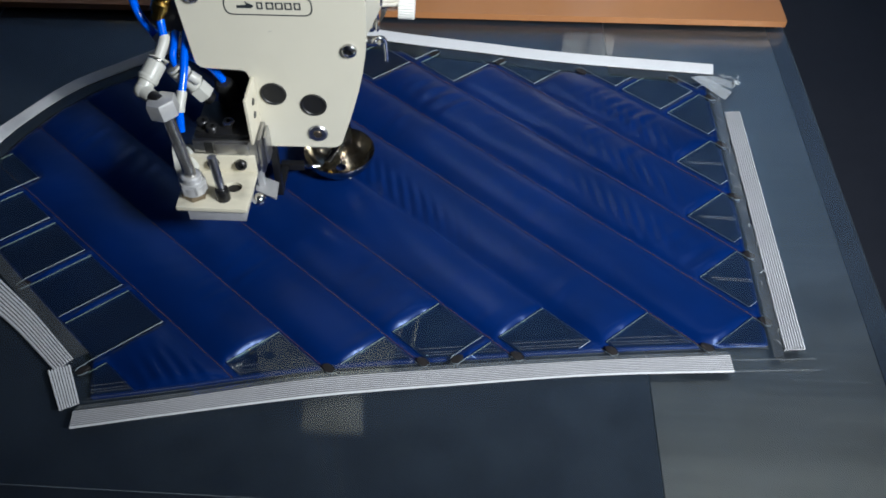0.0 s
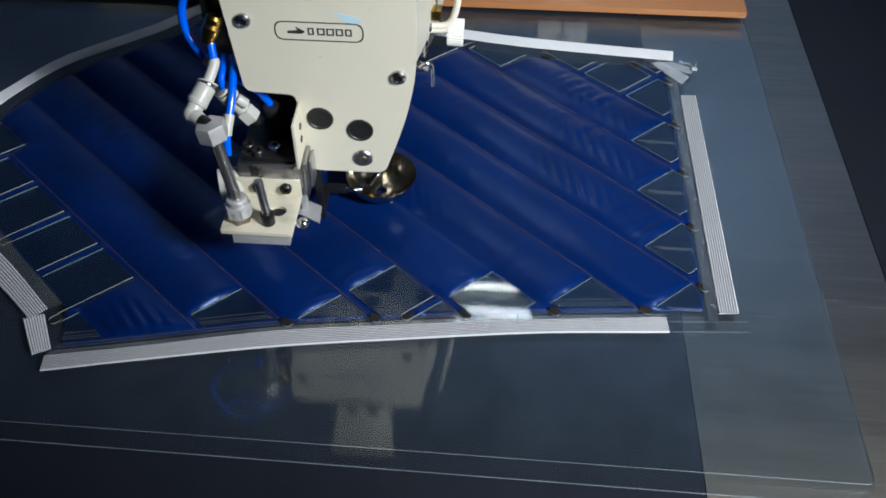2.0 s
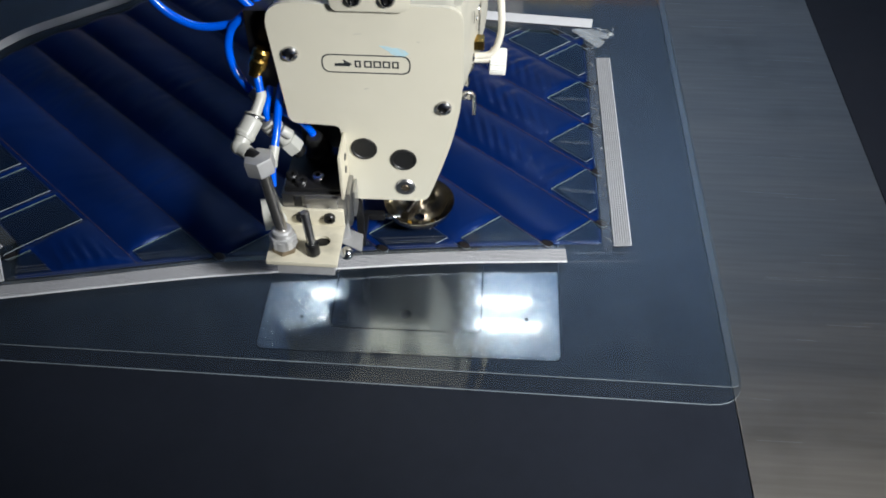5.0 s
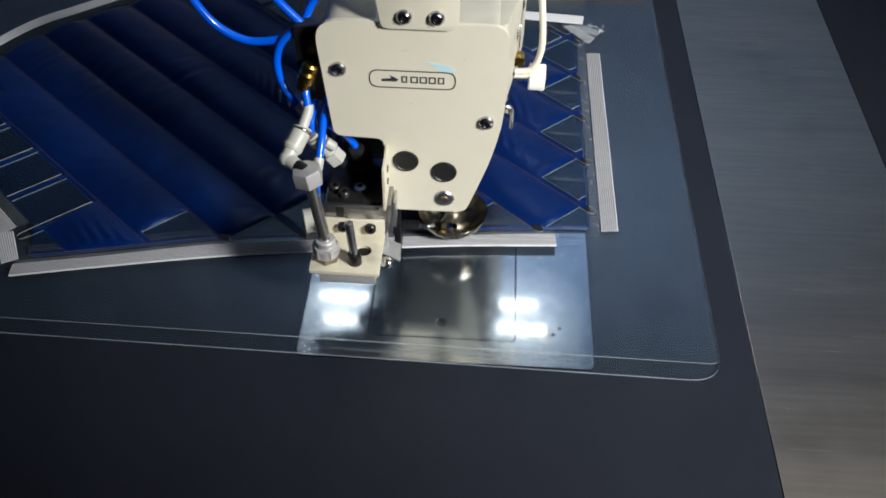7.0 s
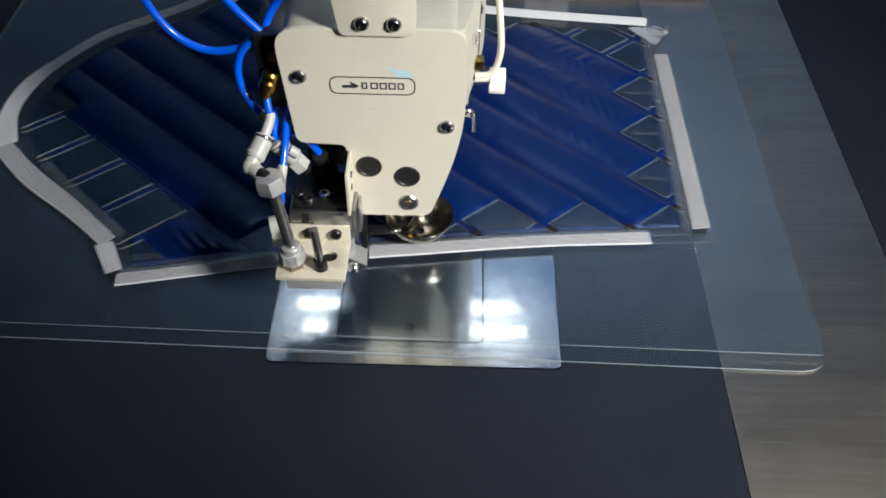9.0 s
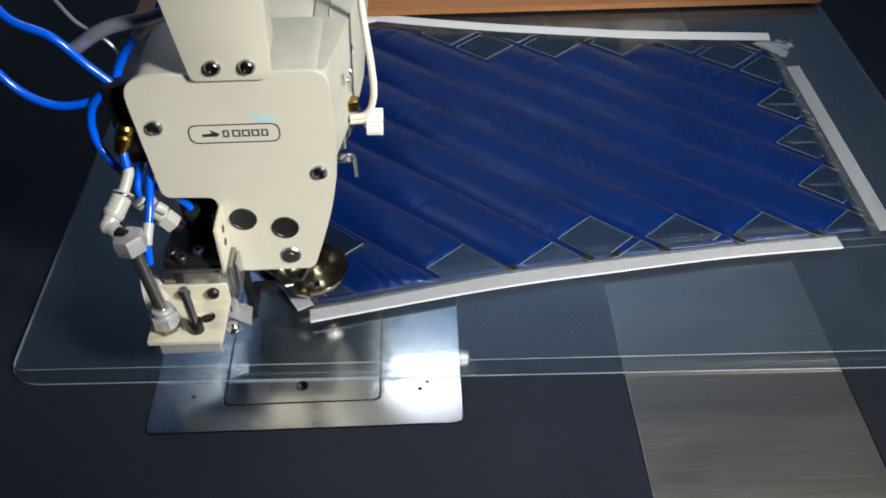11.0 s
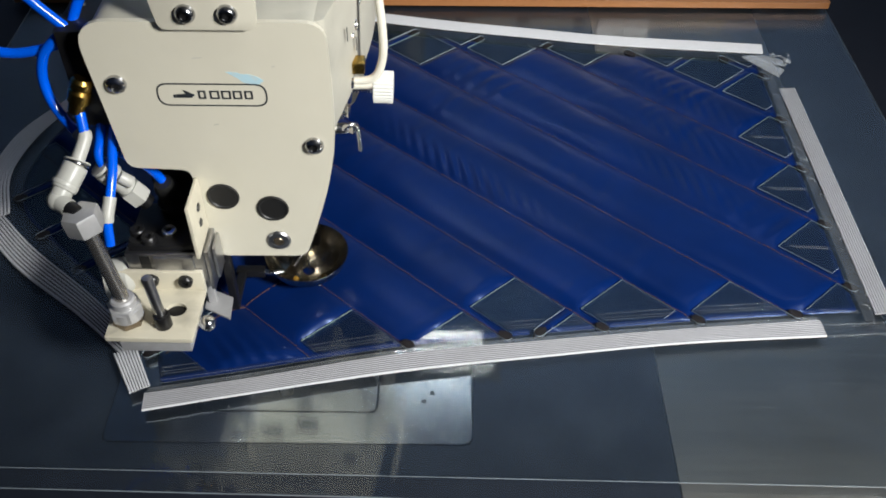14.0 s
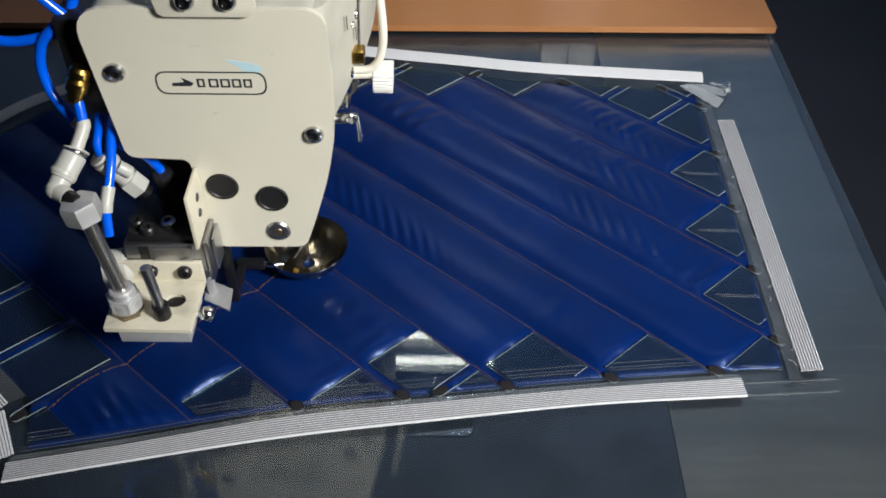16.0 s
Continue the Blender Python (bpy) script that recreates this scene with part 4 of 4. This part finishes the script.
button_screw(-0.0122, 0.2302, 0.0050, 0.080, tb)
# thread parts on the other flank
for tz, ty, rr, ln in ((0.128, 0.128, 0.0035, 0.008), (0.142, 0.126, 0.0045, 0.006), (0.160, 0.128, 0.004, 0.009), (0.172, 0.131, 0.003, 0.007), (0.186, 0.134, 0.0025, 0.010)):
    part("tension_stud", spin([(0, ln), (rr * 0.6, ln), (rr, ln * 0.8), (rr * 0.7, ln * 0.5), (rr, ln * 0.3), (rr, -0.006)], (0.0300, ty, tz), (1, 0, 0), 18), M_CHROME, head, "chrome tension stud")
part("brass_block", box(0.034, 0.045, 0.128, 0.137, 0.165, 0.172, 0.0008), M_BRASS, head, "small brass block")
part("thread_hook", hose([(0.030, 0.126, 0.128), (0.034, 0.126, 0.132), (0.0385, 0.128, 0.130), (0.0395, 0.129, 0.120), (0.0395, 0.130, 0.111)], 0.0014), M_CHROME, head, "bent chrome thread hook")
part("wire_guide", hose([(0.030, 0.150, 0.205), (0.037, 0.150, 0.208), (0.042, 0.150, 0.200), (0.039, 0.150, 0.194), (0.033, 0.150, 0.196)], 0.0012), M_CHROME, head, "bent chrome wire guide")
part("knob_stem", rod((0.030, 0.130, 0.157), (0.056, 0.130, 0.158), 0.0028), M_CABLE, head, "cream cable end")
KX, KY, KZ = 0.0545, 0.1335, 0.1535
wheel = rod((KX - 0.0055, KY, KZ), (KX + 0.0055, KY, KZ - 0.0004), 0.0088, sides=56, r=0.0007)
for v in wheel.verts:
    a = math.atan2(v.co.z - KZ, v.co.y - KY)
    rib = 0.0003 if int(round(a / (2 * math.pi) * 56)) % 2 else -0.0003
    v.co.y, v.co.z = v.co.y + rib * math.cos(a), v.co.z + rib * math.sin(a)
part("knob", wheel, M_KNOB, head, "white ribbed thumb wheel", smooth=False)
part("knob_spring", joined(*[spin([(0.0030, -0.0004), (0.0040, 0.0), (0.0030, 0.0004)], (0.0345 + 0.0016 * i, KY, KZ), (1, 0, 0), 16) for i in range(9)]), M_CHROME, head, "chrome tension spring")
part("tension_disc", spin([(0.002, 0.0012), (0.0085, 0.0016), (0.0095, 0.0004), (0.0085, -0.0006), (0.002, -0.0002)], (0.0345, KY, KZ - 0.001), (1, 0, 0), 28), M_CHROME, head, "chrome tension disc")
part("side_lug", rod((0.030, 0.140, 0.188), (0.041, 0.142, 0.188), 0.0032, sides=16, r=0.0006), M_CHROME, head, "chrome thread stud")
part("blue_sleeve", rod((0.0395, 0.150, 0.190), (0.0405, 0.156, 0.206), 0.0020, sides=12), M_HOSE, head, "short blue sleeve")

cable = thing("cream_cable", "cream cable looping down beside the machine head", "cable")
part("cable_run", hose([(0.040, 0.20, 0.36), (0.046, 0.170, 0.29), (0.051, 0.145, 0.232), (0.0555, 0.132, 0.190), (0.0545, 0.130, 0.172), (0.0495, 0.129, 0.1625), (0.040, 0.129, 0.1605), (0.030, 0.129, 0.1612)], 0.0023), M_CABLE, cable)

# presser dish and needle
foot = thing("presser_dish", "dished chrome presser foot under the machine head", "presser foot")
DC = (-0.001, 0.134)
part("dish", spin([(0.004, 0.0075), (0.010, 0.0085), (0.018, 0.0125), (0.0235, 0.0185), (0.0262, 0.0245), (0.0270, 0.0255), (0.0272, 0.0247), (0.0245, 0.0175), (0.0190, 0.0112), (0.0105, 0.0070), (0.004, 0.0062), (0.004, 0.0075)], (DC[0] + 0.0003, DC[1] - 0.0045, 0.0015), sides=48), M_DISH, foot)
part("needle", rod((DC[0], DC[1], 0.004), (DC[0], DC[1], 0.06), 0.0007, 0.001), M_CHROME, foot)
part("needle_bar", rod((DC[0], DC[1], 0.045), (DC[0], DC[1], 0.12), 0.0036), M_DARK_STEEL, foot)
part("needle_clamp", rod((DC[0], DC[1], 0.035), (DC[0], DC[1], 0.050), 0.0052, r=0.0006), M_DARK_STEEL, foot)
part("foot_bar", rod((DC[0] + 0.004, DC[1] + 0.012, 0.020), (DC[0] + 0.004, DC[1] + 0.012, 0.12), 0.0040), M_DARK_STEEL, foot)
part("foot_arm", hose([(DC[0] + 0.004, DC[1] + 0.012, 0.022), (DC[0] - 0.004, DC[1] + 0.006, 0.016), (DC[0] - 0.010, DC[1] - 0.004, 0.0125)], 0.003), M_DARK_STEEL, foot)

for a, rr, size in ((-2.2, 0.012, 0.0022), (-1.5, 0.016, 0.0017), (-0.6, 0.014, 0.0024), (-2.7, 0.019, 0.0016), (-1.1, 0.021, 0.0014)):
    part("grease_lump", spin([(0, size * 0.8), (size * 0.6, size * 0.6), (size, 0.0), (size * 0.6, -size * 0.5), (0, -size * 0.6)], (DC[0] + rr * math.cos(a), DC[1] - 0.0045 + rr * math.sin(a), 0.0095 + 0.45 * max(0.0, rr - 0.008)), sides=12), M_RESIN if size > 0.002 else M_CHROME, foot, "lump of grease and metal")
part("foot_link", hose([(-0.026, 0.1150, 0.0225), (-0.021, 0.1135, 0.0230), (-0.015, 0.1160, 0.0215)], 0.0018), M_CHROME, foot, "bright link to the guide arm")

# ---- air cylinder and guide bracket ----
rig = thing("cylinder_bracket", "cream bracket with threaded cylinder, nuts and steel clamp block", "bracket")
br = part("bracket_plate", slab(rounded([(-0.0945, 0.0222), (-0.0468, 0.0215), (-0.0462, 0.0580), (-0.0950, 0.0590)], 0.0006), 0.0628, 0.0658, holes=[circle(-0.0597, 0.0430, 0.0058, 24, 0.0050)], edge_bevel=0.0003), M_BRACKET, rig, "cream painted bracket plate")
part("bracket_upstand", box(-0.0950, -0.0462, 0.0585, 0.0613, 0.0628, 0.0795, 0.0006), M_BRACKET, rig, "cream painted upstand")
# black disc stands in for the shade inside the plate's hole
part("slot_shadow", rod((-0.0597, 0.0430, 0.0610), (-0.0597, 0.0430, 0.0634), 0.0056), M_BLACK, rig)
part("steel_bar", box(-0.0880, -0.0495, 0.0245, 0.0560, 0.0520, 0.0627, 0.0004), M_SATIN, rig, "milled steel bar")
part("hex_nut", rod((-0.0838, 0.0350, 0.0660), (-0.0838, 0.0350, 0.0705), 0.0088, sides=6, r=0.0005), M_BRONZE, rig, "dull bronze hex nut")
part("collar", spin([(0, 0.0), (0.0086, 0.0), (0.0086, 0.0070), (0.0070, 0.0076), (0.0068, 0.0130), (0.0058, 0.0138), (0.0, 0.0138)], (-0.0838, 0.0350, 0.0706), sides=36), M_SATIN, rig, "knurled aluminium collar")
part("collar_hex", rod((-0.0838, 0.0350, 0.0712), (-0.0840, 0.0350, 0.0795), 0.0094, sides=6, r=0.0007), M_SATIN, rig, "aluminium hex collar")
part("cylinder_rod", rod((-0.0838, 0.0350, 0.0830), (-0.0905, 0.0372, 0.1350), 0.0040, sides=24), M_ROD, rig, "bright steel rod")
part("hex_cap", rod((-0.0902, 0.0371, 0.1320), (-0.0921, 0.0378, 0.1440), 0.0100, sides=6, r=0.0022), M_SATIN, rig, "aluminium hex cap")
part("stud_bolt", rod((-0.0638, 0.0315, 0.0660), (-0.0668, 0.0340, 0.1010), 0.0030, sides=20, r=0.0006), M_BLOCK, rig, "dark steel bolt shank")
part("bolt_head", rod((-0.0636, 0.0312, 0.0658), (-0.0642, 0.0318, 0.0745), 0.0046, sides=24, r=0.0005), M_BLACK, rig, "black socket head")
for bx, bz in ((-0.0560, 0.0735), (-0.0750, 0.0740)):
    part("upstand_screw", spin([(0.0016, 0.0010), (0.0018, 0.0034), (0.0034, 0.0034), (0.0040, 0.0026), (0.0040, 0.0)], (bx, 0.0585, bz), (0, -1, 0), 20), M_BLACK, rig, "black socket screw")
part("ball_end", spin([(0, 0.0048), (0.0024, 0.0042), (0.0042, 0.0022), (0.0048, 0.0), (0.0042, -0.0022), (0.0024, -0.0040), (0.0024, -0.008), (0, -0.008)], (-0.0430, 0.0405, 0.0575), (1, -0.2, 0.1), 20), M_CHROME, rig, "chrome ball end")
blk = part("clamp_block", box(-0.0880, -0.0440, 0.0617, 0.0840, 0.0700, 0.0905, 0.0006), M_BLOCK, rig, "milled steel clamp block")
part("block_top", box(-0.0860, -0.0470, 0.0640, 0.1000, 0.0906, 0.0945, 0.0005), M_BLACK, rig, "dark steel top plate")
part("block_face", box(-0.0720, -0.0500, 0.0595, 0.0617, 0.0800, 0.0895, 0.0004), M_ALU, rig, "bright steel face")
for bx, by, mm in ((-0.0745, 0.0680, M_BLACK), (-0.0820, 0.0740, M_BLACK), (-0.0640, 0.0735, M_CHROME)):
    part("cap_screw", spin([(0.0016, 0.0015), (0.0018, 0.0042), (0.0036, 0.0042), (0.0042, 0.0034), (0.0042, 0.0)], (bx, by, 0.0945), sides=20), mm, rig, "socket cap screw")
part("side_plate", box(-0.0462, -0.0442, 0.0560, 0.0826, 0.0925, 0.1290, 0.0006), M_BRACKET, rig, "cream side plate")
for sy, sz in ((0.0715, 0.1170), (0.0705, 0.1070)):
    part("side_screw", spin([(0, 0.0006), (0.0022, 0.0006), (0.0026, 0)], (-0.0442, sy, sz), (1, 0, 0), 14), M_BLACK, rig)
part("valve_body", box(-0.0800, -0.0485, 0.1060, 0.1300, 0.0950, 0.1330, 0.003), M_DARK, rig, "dark air valve body")
part("valve_nose", spin([(0, 0.016), (0.005, 0.016), (0.0065, 0.012), (0.0065, 0.0), (0.009, 0.0), (0.009, -0.006)], (-0.0665, 0.0975, 0.1010), (-0.1, -0.25, 0.9), 20), M_RUBBER, rig, "dark hose socket")
part("guide_post", box(-0.0425, -0.0375, 0.0840, 0.0900, 0.0200, 0.0900, 0.0008), M_BLACK, rig, "black guide post")
part("guide_arm", box(-0.0440, -0.0260, 0.1130, 0.1185, 0.0190, 0.0250, 0.0008), M_BLACK, rig, "black guide arm")
part("post_link", box(-0.0430, -0.0380, 0.0880, 0.1150, 0.0190, 0.0240, 0.0008), M_BLACK, rig)
part("steel_cheek", box(-0.0440, -0.0415, 0.0625, 0.0825, 0.0620, 0.0915, 0.0005), M_BLOCK, rig, "steel cheek plate")
part("guide_flag", slab([(-0.0525, 0.0810), (-0.0365, 0.0735), (-0.0355, 0.0565), (-0.0518, 0.0650)], 0.0420, 0.0430), M_SATIN, rig, "bent bright sheet flag", smooth=False)
part("flag_stem", box(-0.0500, -0.0455, 0.0690, 0.0730, 0.0425, 0.0705, 0.0004), M_SATIN, rig)
# no bore is cut, a dark disc gives its shade
part("bore_shade", rod((-0.0815, 0.0700, 0.0944), (-0.0815, 0.0700, 0.0950), 0.0045), M_RUBBER, rig, "dark disc for the shade in a bored hole")
# dark strips on the uncut face, coloured as the shade of gaps
for gx0 in (-0.0800, -0.0655):
    part("gap_shade", box(gx0, gx0 + 0.0055, 0.0612, 0.0616, 0.0800, 0.0890, 0.0001), M_RUBBER, rig, "dark strip for a shaded gap in the block's face")
part("cheek_fin", box(-0.0408, -0.0392, 0.0680, 0.0815, 0.0660, 0.0890, 0.0003), M_ALU, rig, "bright thin cheek fin")
part("felt_roll", spin([(0, 0.008), (0.008, 0.008), (0.011, 0.004), (0.011, -0.008), (0, -0.008)], (-0.0955, 0.0640, 0.0700), (1, 0.3, 0), 24), M_WHITE, rig, "pale felt roller")
# pneumatic fittings
ELBOW, BODY_A, RING_A, SLEEVE_A = Vector((-0.1055, 0.0475, 0.1425)), Vector((-0.1018, 0.0560, 0.1482)), Vector((-0.0980, 0.0628, 0.1530)), Vector((-0.0946, 0.0738, 0.1612))
fit_a = part("elbow_fitting", joined(spin([(0, 0.0056), (0.0030, 0.0047), (0.0050, 0.0024), (0.0056, 0.0), (0.0050, -0.0024), (0.0030, -0.0047), (0, -0.0056)], ELBOW, sides=24),
             rod(ELBOW, BODY_A, 0.0050, 0.0056, 20), rod((-0.0985, 0.0425, 0.1415), ELBOW, 0.0046, 0.0050, 20)), M_WHITE, rig, "white push-in elbow")
part("fitting_body", rod(ELBOW.lerp(BODY_A, 0.55), RING_A, 0.0064, sides=24, r=0.0009), M_WHITE, fit_a)
part("fitting_ridge", rod(BODY_A - (RING_A - BODY_A) * 0.35, BODY_A - (RING_A - BODY_A) * 0.12, 0.0069, sides=24, r=0.0003), M_WHITE, fit_a)
part("release_collar", rod(RING_A, RING_A.lerp(SLEEVE_A, 0.10), 0.0062, sides=24, r=0.0003), M_CHROME, fit_a)
part("release_flange", rod(RING_A.lerp(SLEEVE_A, 0.11), RING_A.lerp(SLEEVE_A, 0.18), 0.0067, sides=24, r=0.0003), M_WHITE, fit_a)
part("elbow_stem", rod((-0.0925, 0.0385, 0.1405), (-0.0988, 0.0427, 0.1416), 0.0044, sides=16, r=0.0004), M_BLACK, fit_a)
LOW_B, UP_B = Vector((-0.0800, 0.0880, 0.1085)), Vector((-0.0950, 0.0850, 0.1320))
fit_b = part("straight_fitting", rod(UP_B, LOW_B, 0.0056, sides=24, r=0.001), M_WHITE, rig, "white push-in fitting")
part("fitting_ring", rod(UP_B, UP_B.lerp(LOW_B, 0.22), 0.0068, sides=24, r=0.0008), M_WHITE, fit_b)
part("fitting_hex", rod(UP_B.lerp(LOW_B, 0.62), UP_B.lerp(LOW_B, 0.98), 0.0072, sides=6, r=0.0008), M_WHITE, fit_b)
part("release_flange", rod(UP_B + (UP_B - LOW_B) * 0.10, UP_B + (UP_B - LOW_B) * 0.04, 0.0064, sides=20, r=0.0003), M_WHITE, fit_b)
part("fitting_lug", rod(UP_B.lerp(LOW_B, 0.30) + Vector((0.0035, -0.003, 0.004)), UP_B.lerp(LOW_B, 0.55) + Vector((0.0055, -0.003, 0.0045)), 0.0036, sides=14, r=0.0008), M_WHITE, fit_b)
part("fitting_tail", rod(LOW_B, LOW_B + (LOW_B - UP_B) * 0.16, 0.0046, sides=16), M_BLACK, fit_b)
brass = part("brass_fitting", spin([(0, 0.0105), (0.0042, 0.0105), (0.0056, 0.0088), (0.0056, 0.005), (0.0044, 0.004), (0.0058, 0.0025), (0.0058, -0.003), (0.0044, -0.004), (0.0044, -0.009), (0, -0.009)], (-0.0955, 0.0850, 0.1800), (0.35, 0.15, 0.9), 24), M_BRASS, rig, "brass push-in fitting")

HR = 0.0027


def air_hose(points, label, sleeve=None):
    """A hose through the points; sleeve: the stretch of it that a white sleeve covers."""
    h = thing("air_hose", label, "hose", "blue air hoses")
    part("hose_run", hose(points, HR), M_HOSE, h)
    if sleeve:
        path = smooth_path(points, 10)
        n = len(path) - 1
        run = path[int(sleeve[0] * n):int(sleeve[1] * n) + 1:2]
        if sleeve[1] == 1.0:
            end = Vector(path[-1])
            run = run[:-1] + [end, end + (end - Vector(path[-3])).normalized() * 0.003]
        part("sleeve", hose(run, HR * 1.3, steps=3), M_WHITE, h, "white sleeve")
    return h


air_hose([(-0.0972, 0.0840, 0.1740), (-0.0966, 0.0815, 0.1700), (-0.0952, 0.0770, 0.1645), SLEEVE_A[:], RING_A.lerp(SLEEVE_A, 0.14)[:]], "blue air hose from brass fitting to white elbow", (0.58, 1.0))
air_hose([(-0.1010, 0.098, 0.2080), (-0.1120, 0.097, 0.1970), (-0.1160, 0.095, 0.1840), (-0.1140, 0.092, 0.1710), (-0.1075, 0.088, 0.1610), (-0.0995, 0.083, 0.1550)], "blue air hose curving down beside the head", (0.93, 1.0))
air_hose([(-0.0905, 0.098, 0.1720), (-0.0930, 0.096, 0.1580), (-0.0955, 0.092, 0.1460), (-0.0965, 0.0872, 0.1385), UP_B.lerp(LOW_B, 0.1)[:]], "blue air hose running into the straight fitting")
air_hose([(-0.0820, 0.100, 0.1660), (-0.0855, 0.093, 0.1555), (-0.0878, 0.0865, 0.1440), (-0.0888, 0.0795, 0.1330), (-0.0900, 0.0700, 0.1235), (-0.0910, 0.0620, 0.1160), (-0.0915, 0.0570, 0.1020)], "blue air hose dropping behind the threaded rod", (0.66, 0.86))
air_hose([(-0.0880, 0.0950, 0.1350), (-0.0825, 0.0930, 0.1335), (-0.0755, 0.0930, 0.1290), (-0.0700, 0.0945, 0.1190), (-0.0685, 0.0955, 0.1120)], "short blue air hose entering the dark valve")
air_hose([(-0.0950, 0.100, 0.2080), (-0.1120, 0.100, 0.1980), (-0.1370, 0.100, 0.1960), (-0.1590, 0.101, 0.2120), (-0.1715, 0.104, 0.2450), (-0.1660, 0.115, 0.30), (-0.15, 0.14, 0.34), (-0.11, 0.20, 0.36)], "long blue air hose in a wide loop")
air_hose([(-0.0950, 0.100, 0.2060), (-0.1090, 0.100, 0.2220), (-0.1250, 0.100, 0.2420), (-0.1500, 0.104, 0.2560), (-0.1650, 0.120, 0.29), (-0.14, 0.16, 0.35)], "long blue air hose rising in a loop")
air_hose([(-0.0985, 0.104, 0.2060), (-0.0920, 0.108, 0.2200), (-0.0800, 0.110, 0.2350), (-0.0640, 0.110, 0.2500), (-0.0560, 0.118, 0.27)], "blue air hose rising behind the head bracket", (0.5, 0.75))
conduit = thing("grey_conduit", "glossy grey conduit above the machine head", "pipe")
part("pipe_run", hose([(-0.1180, 0.110, 0.2280), (-0.0950, 0.108, 0.2420), (-0.0640, 0.106, 0.2500), (-0.0500, 0.105, 0.2600), (-0.045, 0.12, 0.30)], 0.0042), M_GREY_TUBE, conduit)
part("gland_block", box(-0.103, -0.080, 0.093, 0.150, 0.155, 0.212, 0.002), M_BLACK, rig, "black manifold block")

spool = thing("orange_spool", "orange plastic spool with dark purple thread on the table", "spool")
SP = (-0.428, 0.520)
part("flange", slab(rounded([(SP[0] + r * math.cos(a), SP[1] + r * math.sin(a)) for a, r in [(math.pi * i / 3, 0.024 if i % 2 else 0.012) for i in range(6)]], 0.005), 0.001, 0.005, edge_bevel=0.0008), M_ORANGE, spool)
part("thread_core", rod((SP[0], SP[1], 0.005), (SP[0], SP[1], 0.03), 0.0095, r=0.001), M_PURPLE, spool, "dark purple thread core")
wire = thing("thin_wire", "thin grey wire hanging behind the head", "wire")
part("wire_run", hose([(-0.150, 0.16, 0.36), (-0.148, 0.15, 0.30), (-0.138, 0.14, 0.262), (-0.120, 0.125, 0.240), (-0.100, 0.120, 0.225), (-0.092, 0.118, 0.205)], 0.0012, 8), M_GREY_TUBE, wire)

# tube lamps
for tx, ty, tz in TUBES:
    lamp = thing("tube_lamp", "lit white fluorescent tube lamp hanging over the table", "lamp", "tube lamps")
    part("housing", box(tx - 0.25, tx + 0.25, ty - 0.015, ty + 0.015, tz + 0.012, tz + 0.035, 0.003), M_WHITE, lamp)
    part("tube", rod((tx - 0.232, ty, tz - 0.002), (tx + 0.232, ty, tz - 0.002), 0.006, sides=20), M_TUBE, lamp, "glowing tube")
    for sx in (-0.21, -0.17):
        part("hanger", rod((tx + sx, ty, tz + 0.035), (tx + sx, ty, 6.0), 0.002, sides=8), M_BLOCK, lamp)


def motions():
    for ob in (template, board, carriage, fabric):
        walk(ob, TEMPLATE_ROWS)
    for ob, t in FRESH:
        rows = [(0.0, pose(0, 0, -0.004)), (max(0.1, t - 0.12), pose(0, 0, -0.004)), (max(0.2, t), pose(0, 0, 0)), (16.0, pose(0, 0, 0))]
        if t > 15.9:
            rows = [(0.0, pose(0, 0, -0.004)), (15.88, pose(0, 0, -0.004)), (16.0, pose(0, 0, 0))]
        walk(ob, rows)


motions()
